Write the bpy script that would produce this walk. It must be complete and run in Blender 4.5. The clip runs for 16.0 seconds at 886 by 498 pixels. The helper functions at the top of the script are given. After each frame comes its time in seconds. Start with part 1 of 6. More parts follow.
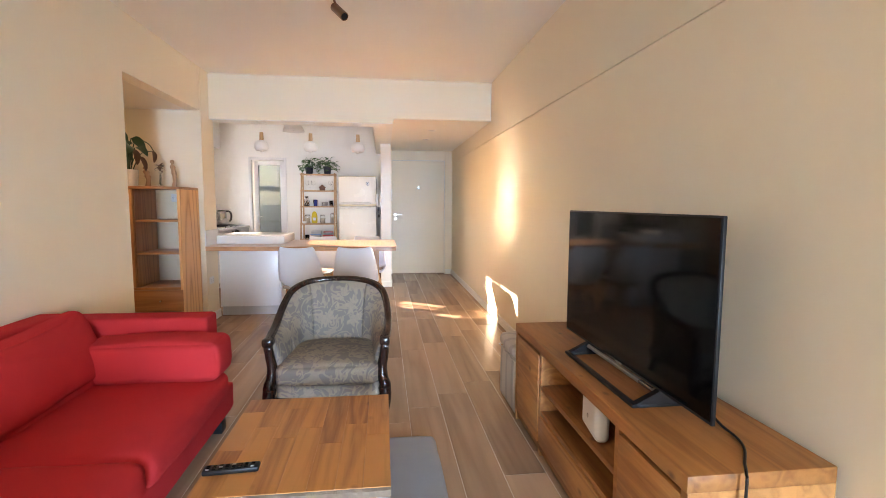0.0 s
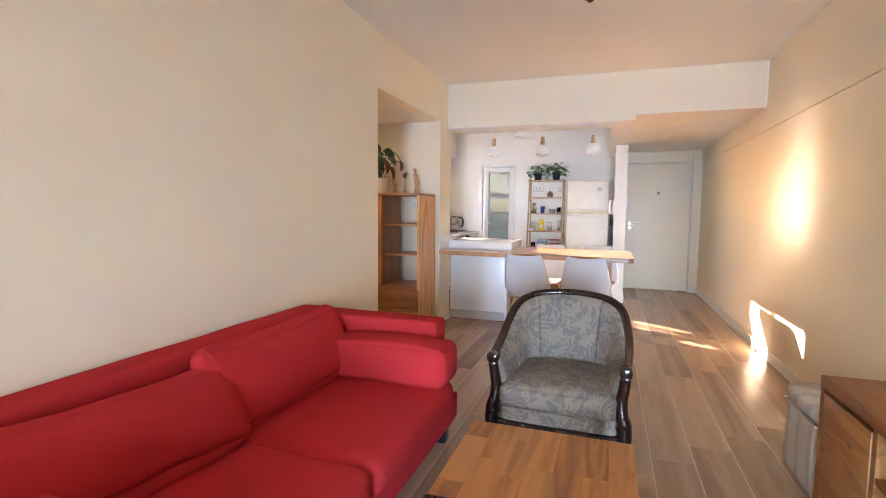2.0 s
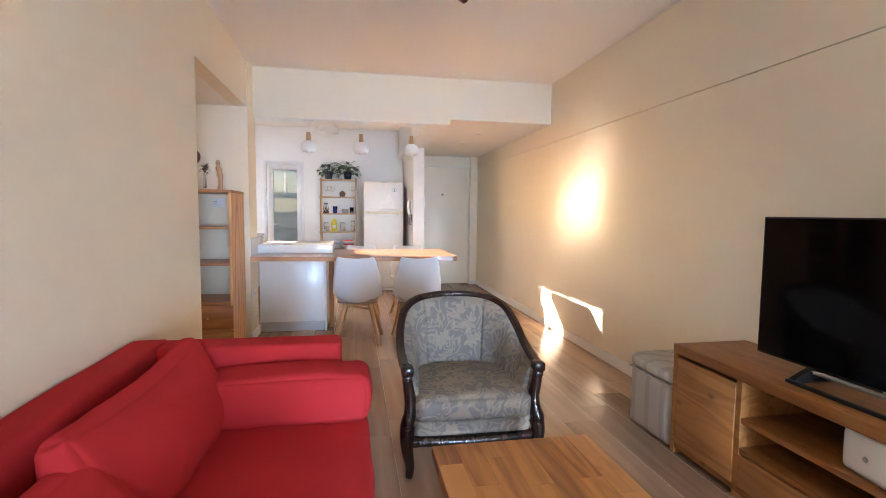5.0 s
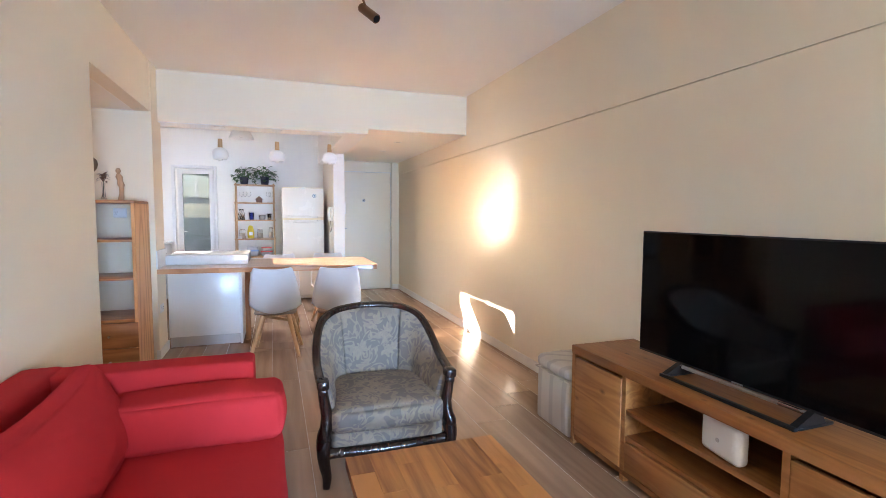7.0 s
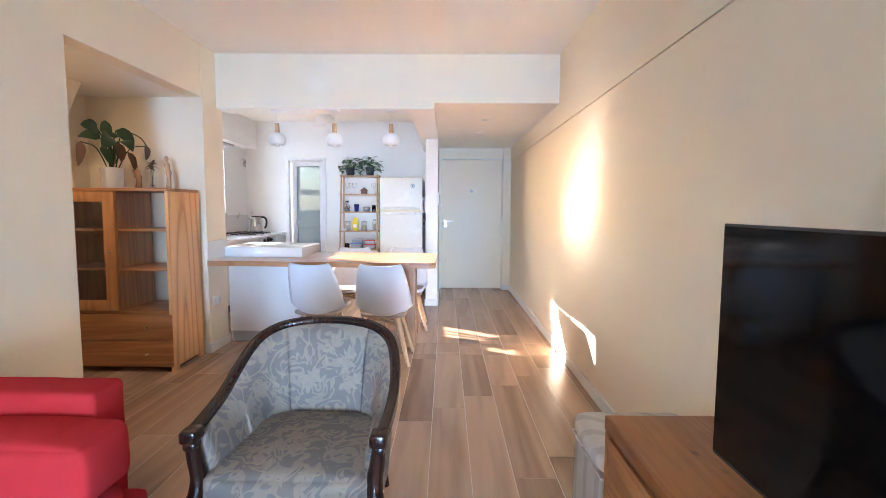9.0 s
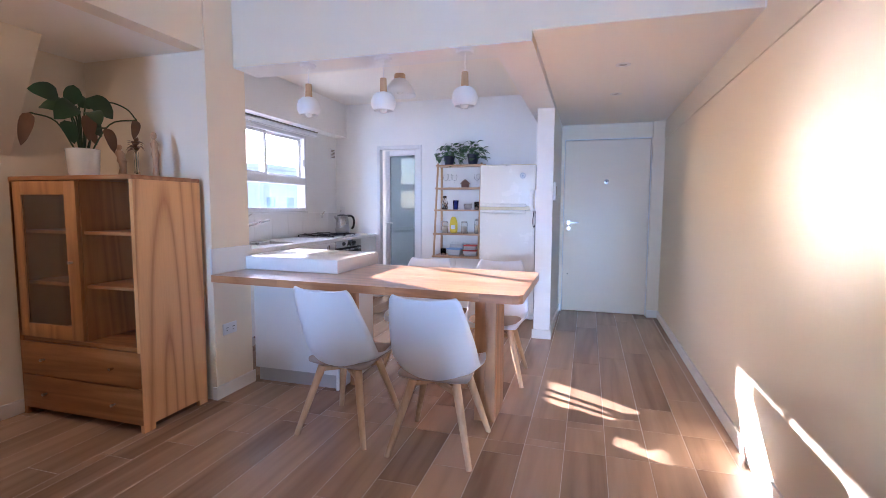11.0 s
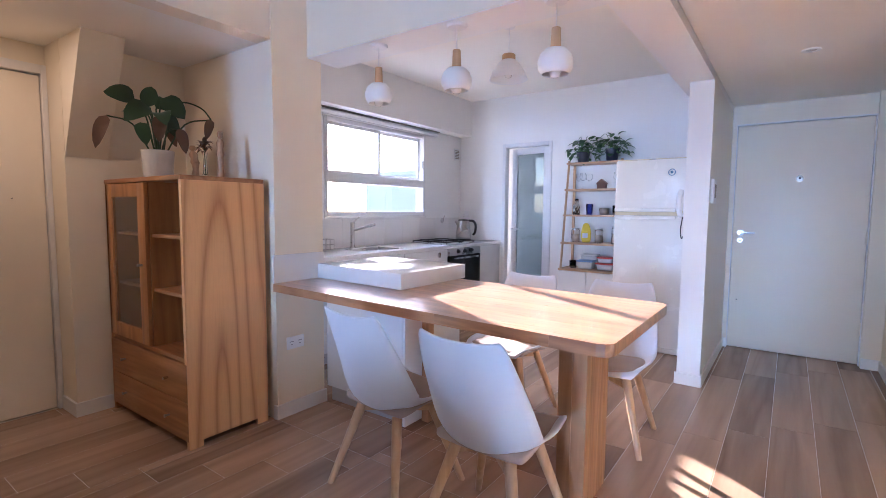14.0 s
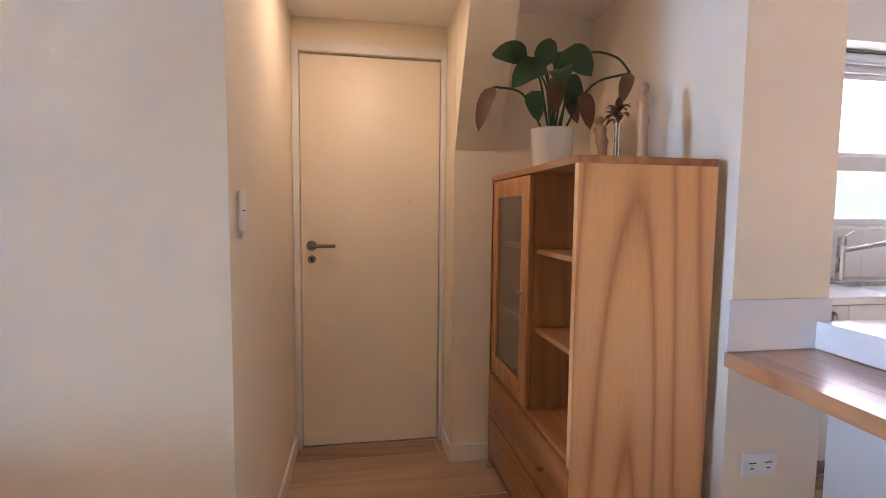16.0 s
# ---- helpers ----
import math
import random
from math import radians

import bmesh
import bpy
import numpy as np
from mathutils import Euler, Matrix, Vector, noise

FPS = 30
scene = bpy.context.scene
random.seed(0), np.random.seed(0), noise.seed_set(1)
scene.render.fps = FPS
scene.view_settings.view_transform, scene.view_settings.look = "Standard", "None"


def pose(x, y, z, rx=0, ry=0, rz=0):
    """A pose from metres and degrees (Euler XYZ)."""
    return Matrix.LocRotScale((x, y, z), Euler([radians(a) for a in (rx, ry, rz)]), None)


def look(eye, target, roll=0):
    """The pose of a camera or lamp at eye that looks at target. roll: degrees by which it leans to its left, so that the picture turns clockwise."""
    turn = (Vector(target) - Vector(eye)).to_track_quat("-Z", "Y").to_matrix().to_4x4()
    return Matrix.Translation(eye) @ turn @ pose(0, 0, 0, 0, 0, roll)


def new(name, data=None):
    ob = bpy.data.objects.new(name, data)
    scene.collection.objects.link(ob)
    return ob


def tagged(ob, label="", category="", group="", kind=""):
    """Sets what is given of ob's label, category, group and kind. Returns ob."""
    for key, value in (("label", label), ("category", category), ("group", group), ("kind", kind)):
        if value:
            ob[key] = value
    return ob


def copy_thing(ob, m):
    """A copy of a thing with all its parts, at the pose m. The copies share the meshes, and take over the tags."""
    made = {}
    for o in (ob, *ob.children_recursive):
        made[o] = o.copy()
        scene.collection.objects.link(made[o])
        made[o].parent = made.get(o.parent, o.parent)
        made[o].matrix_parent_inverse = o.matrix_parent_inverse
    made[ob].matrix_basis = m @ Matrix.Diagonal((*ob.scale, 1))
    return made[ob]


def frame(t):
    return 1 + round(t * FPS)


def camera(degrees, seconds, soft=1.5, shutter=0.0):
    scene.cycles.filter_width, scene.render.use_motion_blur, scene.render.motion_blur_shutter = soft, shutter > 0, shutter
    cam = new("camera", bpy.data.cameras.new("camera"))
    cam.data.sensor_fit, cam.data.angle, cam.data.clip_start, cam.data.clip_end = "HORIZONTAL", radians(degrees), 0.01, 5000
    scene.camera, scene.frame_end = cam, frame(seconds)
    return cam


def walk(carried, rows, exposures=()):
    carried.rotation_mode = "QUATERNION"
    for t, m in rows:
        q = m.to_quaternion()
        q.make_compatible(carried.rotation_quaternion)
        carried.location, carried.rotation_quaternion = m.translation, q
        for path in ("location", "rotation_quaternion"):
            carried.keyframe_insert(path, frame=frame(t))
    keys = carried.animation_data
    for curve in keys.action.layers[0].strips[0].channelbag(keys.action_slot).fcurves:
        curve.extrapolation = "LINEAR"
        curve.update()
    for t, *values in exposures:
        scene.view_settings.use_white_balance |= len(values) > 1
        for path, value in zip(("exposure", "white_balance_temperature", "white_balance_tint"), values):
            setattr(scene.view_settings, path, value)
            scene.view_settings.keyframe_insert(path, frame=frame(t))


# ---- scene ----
cam = camera(85.1, 16.0, soft=0.65)
PATH = [
    (0, (0.166, 0.267, 1.273), (0.411, 2.243, 1.087), 0.3),
    (0.5, (0.173, 0.362, 1.26), (0.119, 2.353, 1.079), 0.4),
    (1, (0.15, 0.489, 1.271), (-0.125, 2.462, 1.095), 0.3),
    (1.5, (0.133, 0.546, 1.274), (-0.343, 2.481, 1.105), 0.4),
    (2, (0.068, 0.582, 1.253), (-0.578, 2.468, 1.093), 0.6),
    (2.5, (-0.083, 0.632, 1.248), (-0.779, 2.5, 1.085), 0.9),
    (3, (-0.204, 0.723, 1.228), (-0.897, 2.593, 1.074), 0.7),
    (3.5, (-0.379, 0.764, 1.239), (-1.006, 2.657, 1.087), 0.4),
    (4, (-0.552, 0.758, 1.241), (-0.849, 2.73, 1.083), 0.5),
    (4.5, (-0.707, 0.775, 1.239), (-0.62, 2.767, 1.087), 0.6),
    (7, (-0.668, 0.647, 1.322), (-0.011, 2.53, 1.179), 0.3),
    (7.5, (-0.33, 0.705, 1.317), (0.298, 2.598, 1.17), 0.5),
    (8, (-0.009, 0.844, 1.307), (0.413, 2.793, 1.158), 0.6),
    (8.5, (0.225, 1.045, 1.295), (0.395, 3.031, 1.136), 0.5),
    (9, (0.391, 1.385, 1.279), (0.38, 3.378, 1.111), 0.3),
    (11.5, (0.604, 3.371, 1.257), (-0.071, 5.246, 1.084), 0.3),
    (12, (0.597, 3.612, 1.26), (-0.164, 5.454, 1.091), 0.3),
    (12.5, (0.621, 3.74, 1.258), (-0.214, 5.549, 1.094), 0.3),
    (13, (0.73, 3.791, 1.256), (-0.189, 5.56, 1.094), 0.5),
    (13.5, (0.798, 3.799, 1.257), (-0.217, 5.515, 1.095), 0.6),
    (14, (0.753, 3.831, 1.253), (-0.409, 5.45, 1.094), 0.5),
    (14.5, (0.552, 3.954, 1.272), (-0.848, 5.374, 1.109), 0.3),
    (15, (0.282, 4.097, 1.273), (-1.379, 5.199, 1.109), -0.0),
    (15.5, (-0.027, 4.277, 1.272), (-1.883, 5.004, 1.1), 0.2),
    (16, (-0.359, 4.388, 1.245), (-2.324, 4.731, 1.095), 0.6),
]
walk(cam, [(t, look(eye, target, roll)) for t, eye, target, roll in PATH],
     exposures=[(0.0, 3.28, 7800, 23), (2.0, 3.25, 7450, 25), (3.4, 3.05, 7500, 28), (4.5, 3.13, 7300, 25), (7.0, 3.35, 6500, 20), (9.0, 3.5, 6200, 19), (11.5, 2.95, 5520, 29),
                (13.5, 2.97, 5530, 29), (15.0, 3.06, 5750, 27), (16.0, 3.22, 6150, 27)])

# ---- world, sun and daylight ----
SUN = Vector((-1.0, 0.56, 0.388)).normalized()      # towards the sun
world = bpy.data.worlds.new("world")
scene.world = world
world.use_nodes = True
wn = world.node_tree.nodes
sky = wn.new("ShaderNodeTexSky")
sky.sky_type, sky.sun_disc = "NISHITA", False
sky.sun_elevation = math.asin(SUN.z)
sky.sun_rotation = math.atan2(SUN.x, SUN.y)
wn["Background"].inputs["Strength"].default_value = 0.15
world.node_tree.links.new(sky.outputs["Color"], wn["Background"].inputs["Color"])

sun_data = bpy.data.lights.new("sun", "SUN")
sun_data.energy, sun_data.angle, sun_data.color = 5.0, radians(0.6), (1.0, 0.92, 0.80)
sun = new("sun", sun_data)
sun.matrix_world = look(SUN * 20, (0, 0, 0))

YB = -4.6        # wall behind the start
# sky light in the opening of the balcony window behind the walk's start
sky_data = bpy.data.lights.new("balcony_daylight", "AREA")
sky_data.shape, sky_data.size, sky_data.size_y = "RECTANGLE", 1.0, 1.9
sky_data.energy, sky_data.color = 11.5, (0.36, 0.64, 1.0)
sky_data.spread = radians(70)
balcony_daylight = new("balcony_daylight", sky_data)
balcony_daylight.matrix_world = look((0.76, YB - 0.06, 1.05), (0.0, 3.0, -1.1))

# fill lamp added out of view above the kitchen window, boosting the sky's light
kitchen_fill_data = bpy.data.lights.new("kitchen_daylight", "AREA")
kitchen_fill_data.shape, kitchen_fill_data.size, kitchen_fill_data.size_y = "RECTANGLE", 1.5, 0.5
kitchen_fill_data.energy, kitchen_fill_data.color = 7.0, (0.80, 0.91, 1.0)
kitchen_daylight = new("kitchen_daylight", kitchen_fill_data)
kitchen_daylight.matrix_world = look((-3.35, 7.62, 2.75), (-1.9, 7.5, 0.9))

# upward ceiling fill added in the balcony window for street bounce, itself unseen
ceiling_fill_data = bpy.data.lights.new("street_daylight", "AREA")
ceiling_fill_data.shape, ceiling_fill_data.size, ceiling_fill_data.size_y = "RECTANGLE", 1.0, 1.9
ceiling_fill_data.energy, ceiling_fill_data.color = 5.0, (1.0, 0.93, 0.84)
ceiling_fill_data.spread = radians(62)
street_daylight = new("street_daylight", ceiling_fill_data)
street_daylight.matrix_world = look((0.76, YB - 0.04, 1.05), (0.3, -0.6, 4.3))

# fill lamp added at the niche's unlit downlight, to brighten door and walls
niche_data = bpy.data.lights.new("niche_downlight", "AREA")
niche_data.shape, niche_data.size = "DISK", 0.052
niche_data.energy, niche_data.color = 0.45, (1.0, 0.78, 0.54)
niche_downlight = new("niche_downlight", niche_data)
niche_downlight.matrix_world = look((-2.30, 4.40, 2.196), (-2.30, 4.401, 0.0))


scene.cycles.blur_glossy, scene.cycles.sample_clamp_indirect = 0.0, 0.0     # sunlight thrown up by the polished bar keeps its shape


# ---- materials ----
def nodes_of(name):
    m = bpy.data.materials.new(name)
    m.use_nodes = True
    nt = m.node_tree
    return m, nt, nt.nodes, nt.links, nt.nodes["Principled BSDF"]


def rgb(c):
    return (*c, 1.0)


def plain(name, colour, rough=0.5, metal=0.0, vary=0.08, scale=6.0, bump=0.1, grain=180.0, spec=0.5, coat=0.0, sheen=0.0, rvar=0.07):
    """A surface of one colour with broad mottling, fine grain and relief."""
    m, nt, n, l, b = nodes_of(name)
    co = n.new("ShaderNodeTexCoord")
    big, fine = n.new("ShaderNodeTexNoise"), n.new("ShaderNodeTexNoise")
    big.inputs["Scale"].default_value, fine.inputs["Scale"].default_value = scale, grain
    big.inputs["Detail"].default_value = 4
    fine.inputs["Detail"].default_value = 3
    for t in (big, fine):
        l.new(co.outputs["Object"], t.inputs["Vector"])
    ramp = n.new("ShaderNodeMix")
    ramp.data_type = "RGBA"
    lo, hi = [max(0, c * (1 - vary)) for c in colour], [min(1, c * (1 + vary)) for c in colour]
    ramp.inputs["A"].default_value, ramp.inputs["B"].default_value = rgb(lo), rgb(hi)
    add = n.new("ShaderNodeMath")
    add.operation = "MULTIPLY_ADD"
    add.inputs[1].default_value, add.inputs[2].default_value = 0.35, 0.0
    l.new(fine.outputs["Fac"], add.inputs[0])
    mix = n.new("ShaderNodeMath")
    mix.operation = "MULTIPLY_ADD"
    mix.inputs[1].default_value = 0.65
    l.new(big.outputs["Fac"], mix.inputs[0])
    l.new(add.outputs[0], mix.inputs[2])
    l.new(mix.outputs[0], ramp.inputs["Factor"])
    l.new(ramp.outputs["Result"], b.inputs["Base Color"])
    rr = n.new("ShaderNodeMapRange")
    rr.inputs["To Min"].default_value, rr.inputs["To Max"].default_value = max(0.02, rough - rvar), min(1, rough + rvar)
    l.new(big.outputs["Fac"], rr.inputs["Value"])
    l.new(rr.outputs["Result"], b.inputs["Roughness"])
    b.inputs["Metallic"].default_value = metal
    b.inputs["Specular IOR Level"].default_value = spec
    b.inputs["Coat Weight"].default_value = coat
    b.inputs["Coat Roughness"].default_value = 0.08
    b.inputs["Sheen Weight"].default_value = sheen
    if bump:
        bp = n.new("ShaderNodeBump")
        bp.inputs["Strength"].default_value, bp.inputs["Distance"].default_value = bump, 0.002
        l.new(fine.outputs["Fac"], bp.inputs["Height"])
        l.new(bp.outputs["Normal"], b.inputs["Normal"])
    return m


def wood(name, light, dark, axis="y", rough=0.4, ring=14.0, coat=0.0, pieces=0.35, knots=0.0, streak=1.0, coat_rough=0.14, flame=None, figure=1.5, hair=0.5, bias=0.0, relief=0.07):
    """Sawn timber, its grain along one axis of the object. pieces: how far one piece differs from the next."""
    m, nt, n, l, b = nodes_of(name)
    co, info = n.new("ShaderNodeTexCoord"), n.new("ShaderNodeObjectInfo")
    off = n.new("ShaderNodeVectorMath")
    off.operation = "MULTIPLY_ADD"
    rnd = n.new("ShaderNodeCombineXYZ")
    for i in range(3):
        l.new(info.outputs["Random"], rnd.inputs[i])
    off.inputs[1].default_value = (7.3, 11.1, 5.7)
    l.new(rnd.outputs[0], off.inputs[0])
    l.new(co.outputs["Object"], off.inputs[2])
    st = n.new("ShaderNodeMapping")
    k = 0.07
    st.inputs["Scale"].default_value = {"x": (k, 1, 1), "y": (1, k, 1), "z": (1, 1, k)}[axis]
    l.new(off.outputs[0], st.inputs["Vector"])
    rings = n.new("ShaderNodeTexNoise")
    rings.inputs["Scale"].default_value, rings.inputs["Detail"].default_value = ring, 2
    rings.inputs["Distortion"].default_value = 0.6
    l.new(st.outputs[0], rings.inputs["Vector"])
    bands = n.new("ShaderNodeMath")
    bands.operation = "MULTIPLY"
    bands.inputs[1].default_value = 5.0 * streak
    l.new(rings.outputs["Fac"], bands.inputs[0])
    if flame:       # flat-sawn board: long nested arches round a centre, shaken by the rings' noise
        fm, ln, sh = n.new("ShaderNodeMapping"), n.new("ShaderNodeVectorMath"), n.new("ShaderNodeMath")
        fm.vector_type = "TEXTURE"
        fm.inputs["Location"].default_value, fm.inputs["Scale"].default_value = flame
        ln.operation, sh.operation = "LENGTH", "MULTIPLY_ADD"
        sh.inputs[1].default_value = 6.5
        l.new(co.outputs["Object"], fm.inputs["Vector"])
        l.new(fm.outputs[0], ln.inputs[0])
        l.new(rings.outputs["Fac"], sh.inputs[0])
        l.new(ln.outputs["Value"], sh.inputs[2])
        bands.inputs[1].default_value = streak
        l.new(sh.outputs[0], bands.inputs[0])
    fr = n.new("ShaderNodeMath")
    fr.operation = "PINGPONG"
    fr.inputs[1].default_value = 0.5
    l.new(bands.outputs[0], fr.inputs[0])
    grain = fr.outputs[0]
    if flame:       # thin dark lines between wide pale bands
        twice, thin = n.new("ShaderNodeMath"), n.new("ShaderNodeMath")
        twice.operation, thin.operation = "MULTIPLY", "POWER"
        twice.inputs[1].default_value, thin.inputs[1].default_value = 1.75, 3.5
        l.new(grain, twice.inputs[0])
        l.new(twice.outputs[0], thin.inputs[0])
        grain = thin.outputs[0]
    fibre = n.new("ShaderNodeTexNoise")
    fibre.inputs["Scale"].default_value, fibre.inputs["Detail"].default_value = 120 if relief else 45, 3
    l.new(st.outputs[0], fibre.inputs["Vector"])
    a = n.new("ShaderNodeMath")
    a.operation = "MULTIPLY_ADD"
    a.inputs[1].default_value = figure
    l.new(grain, a.inputs[0])
    a2 = n.new("ShaderNodeMath")
    a2.operation = "MULTIPLY_ADD"
    a2.inputs[1].default_value, a2.inputs[2].default_value = hair, -hair / 2
    l.new(fibre.outputs["Fac"], a2.inputs[0])
    l.new(a2.outputs[0], a.inputs[2])
    pc = n.new("ShaderNodeMath")
    pc.operation = "MULTIPLY_ADD"
    pc.inputs[1].default_value = pieces
    l.new(info.outputs["Random"], pc.inputs[0])
    l.new(a.outputs[0], pc.inputs[2])
    sub = n.new("ShaderNodeMath")
    sub.operation = "SUBTRACT"
    sub.use_clamp = True
    sub.inputs[1].default_value = pieces * 0.5 - bias
    l.new(pc.outputs[0], sub.inputs[0])
    mix = n.new("ShaderNodeMix")
    mix.data_type = "RGBA"
    mix.inputs["A"].default_value, mix.inputs["B"].default_value = rgb(light), rgb(dark)
    l.new(sub.outputs[0], mix.inputs["Factor"])
    out = mix.outputs["Result"]
    if knots:
        vor = n.new("ShaderNodeTexVoronoi")
        vor.inputs["Scale"].default_value = knots
        sq = n.new("ShaderNodeMapping")
        sq.inputs["Scale"].default_value = {"x": (0.6, 1, 1), "y": (1, 0.6, 1), "z": (1, 1, 0.6)}[axis]
        l.new(off.outputs[0], sq.inputs["Vector"])
        l.new(sq.outputs[0], vor.inputs["Vector"])
        kr = n.new("ShaderNodeMapRange")
        kr.inputs["From Min"].default_value, kr.inputs["From Max"].default_value = 0.04, 0.16
        kr.inputs["To Min"].default_value, kr.inputs["To Max"].default_value = 0.75, 0.0
        l.new(vor.outputs["Distance"], kr.inputs["Value"])
        kx = n.new("ShaderNodeMix")
        kx.data_type = "RGBA"
        kx.inputs["B"].default_value = rgb([c * 0.35 for c in dark])
        l.new(out, kx.inputs["A"])
        l.new(kr.outputs["Result"], kx.inputs["Factor"])
        out = kx.outputs["Result"]
    l.new(out, b.inputs["Base Color"])
    rr = n.new("ShaderNodeMapRange")
    rr.inputs["To Min"].default_value, rr.inputs["To Max"].default_value = rough - 0.16 * hair, rough + 0.2 * hair
    l.new(fibre.outputs["Fac"], rr.inputs["Value"])
    b.inputs["Roughness"].default_value = rough
    if relief:
        l.new(rr.outputs["Result"], b.inputs["Roughness"])
    b.inputs["Coat Weight"].default_value = coat
    b.inputs["Coat Roughness"].default_value = coat_rough
    if relief:
        bp = n.new("ShaderNodeBump")
        bp.inputs["Strength"].default_value, bp.inputs["Distance"].default_value = relief, 0.001
        l.new(fibre.outputs["Fac"], bp.inputs["Height"])
        l.new(bp.outputs["Normal"], b.inputs["Normal"])
    return m


M_WALL = plain("cream_wall_paint", (0.865, 0.765, 0.595), 0.7, vary=0.025, scale=1.3, bump=0.12, grain=260)
M_WHITE_WALL = plain("white_wall_paint", (0.88, 0.875, 0.85), 0.65, vary=0.02, scale=1.5, bump=0.1, grain=260)
M_CEIL = plain("ceiling_paint", (0.92, 0.88, 0.80), 0.8, vary=0.02, scale=1.2, bump=0.08, grain=220)
M_TRIM = plain("white_trim_paint", (0.82, 0.79, 0.73), 0.4, vary=0.03, scale=4, bump=0.04)
M_DOOR = plain("cream_door_paint", (0.87, 0.765, 0.60), 0.42, vary=0.03, scale=2.5, bump=0.05, grain=90)
M_GROUT = plain("tile_grout", (0.64, 0.545, 0.44), 0.85, vary=0.12, scale=20)
M_TILE = wood("wood_look_porcelain", (0.52, 0.345, 0.222), (0.25, 0.155, 0.095), "y", 0.27, 4.0, pieces=0.8, streak=0.7, figure=1.0, hair=0.3, bias=0.12, relief=0.0)
M_LACQUER = plain("white_lacquer", (0.83, 0.83, 0.82), 0.25, vary=0.02, bump=0, rvar=0.02)
M_STONE = plain("white_quartz", (0.85, 0.85, 0.84), 0.14, rvar=0.02, vary=0.03, scale=30, bump=0, grain=400)
M_SPLASH = plain("white_glazed_tile", (0.82, 0.81, 0.79), 0.22, vary=0.03, bump=0.03)
# shade of the room's dim corner is put into this darker pine
M_PINE = wood("knotty_pine_shaded", (0.36, 0.14, 0.037), (0.20, 0.066, 0.016), "y", 0.45, 9, knots=11, pieces=0.2)
M_PINE_Z = wood("knotty_pine_upright", (0.50, 0.225, 0.07), (0.30, 0.11, 0.03), "y", 0.45, 9, knots=9, pieces=0.25)
M_BLOCK = wood("butcher_block_y", (0.57, 0.245, 0.072), (0.27, 0.09, 0.024), "y", 0.42, 9, knots=8, pieces=1.0, streak=0.9)
M_BAR = wood("butcher_block_x", (0.58, 0.295, 0.14), (0.34, 0.145, 0.062), "x", 0.30, 12, coat=1.0, pieces=0.85, coat_rough=0.3)
M_BARLEG = wood("bar_leg_wood", (0.53, 0.29, 0.14), (0.33, 0.155, 0.065), "z", 0.36, 10, knots=2.5, pieces=0.4)
# one oak in three tones: front's shade and side's light are in the colour
M_CAB = wood("honey_oak_dimmed", (0.58, 0.285, 0.105), (0.37, 0.15, 0.048), "z", 0.42, 3.2, pieces=0.2, streak=2.0)
M_CABSIDE = wood("honey_oak_flamed_lit", (0.80, 0.44, 0.185), (0.52, 0.22, 0.072), "z", 0.42, 2.2, pieces=0.1, streak=0.5, flame=((0, 5.22, 0.05), (9.0, 0.035, 0.42)))
M_CABX = wood("honey_oak_shaded", (0.45, 0.205, 0.072), (0.28, 0.11, 0.035), "x", 0.38, 8, pieces=0.2)
M_BEECH = wood("beech_legs", (0.60, 0.39, 0.22), (0.48, 0.28, 0.14), "z", 0.4, 10, pieces=0.2)
M_DARKWOOD = wood("dark_mahogany", (0.035, 0.013, 0.008), (0.012, 0.005, 0.004), "z", 0.2, 12, pieces=0.1, hair=0.25, relief=0.02)
M_RED = plain("red_sofa_cloth", (0.53, 0.032, 0.036), 0.95, vary=0.18, scale=5, bump=0.6, grain=700, spec=0.1)
M_SHELL = plain("white_polypropylene", (0.77, 0.81, 0.88), 0.4, vary=0.015, bump=0.02)
M_PAD = plain("taupe_leatherette_pad", (0.42, 0.34, 0.29), 0.5, vary=0.06, scale=12, bump=0.2)
M_BLACK = plain("black_plastic", (0.010, 0.010, 0.011), 0.4, vary=0.2, bump=0.05, spec=0.3)
M_SCREEN = plain("black_glass_screen", (0.003, 0.003, 0.0035), 0.06, vary=0.1, bump=0.0, spec=0.2)
M_STEEL = plain("brushed_steel", (0.52, 0.51, 0.50), 0.28, metal=1.0, vary=0.05, bump=0.05)
M_DULL = plain("dull_aluminium", (0.50, 0.49, 0.48), 0.5, metal=0.5, vary=0.05, bump=0)
M_DARKSTEEL = plain("dark_nickel", (0.28, 0.24, 0.20), 0.3, metal=1.0, vary=0.08, bump=0.05)
M_BRONZE = plain("brown_bronze", (0.23, 0.13, 0.075), 0.35, metal=0.8, vary=0.08, bump=0.05)
M_PVC = plain("white_aluminium", (0.80, 0.81, 0.82), 0.35, vary=0.02, bump=0, rvar=0.02)
M_FRIDGE = plain("fridge_enamel", (0.80, 0.78, 0.73), 0.27, vary=0.01, bump=0, rvar=0.02)
M_PLASTIC = plain("white_plastic", (0.82, 0.82, 0.81), 0.35, vary=0.02, bump=0, rvar=0.02)
M_CONCRETE = plain("facade_render", (0.34, 0.36, 0.38), 0.85, vary=0.08, scale=0.6, bump=0.2)
M_GREYRUG = plain("grey_plush", (0.33, 0.34, 0.36), 0.95, vary=0.12, scale=9, bump=0.8, grain=400)


def glass(name, colour=(1, 1, 1), rough=0.0, ior=1.45):
    m, nt, n, l, b = nodes_of(name)
    b.inputs["Base Color"].default_value = rgb(colour)
    b.inputs["Roughness"].default_value = rough
    b.inputs["Transmission Weight"].default_value = 1.0
    b.inputs["IOR"].default_value = ior
    return m


M_GLASS = glass("clear_glass")
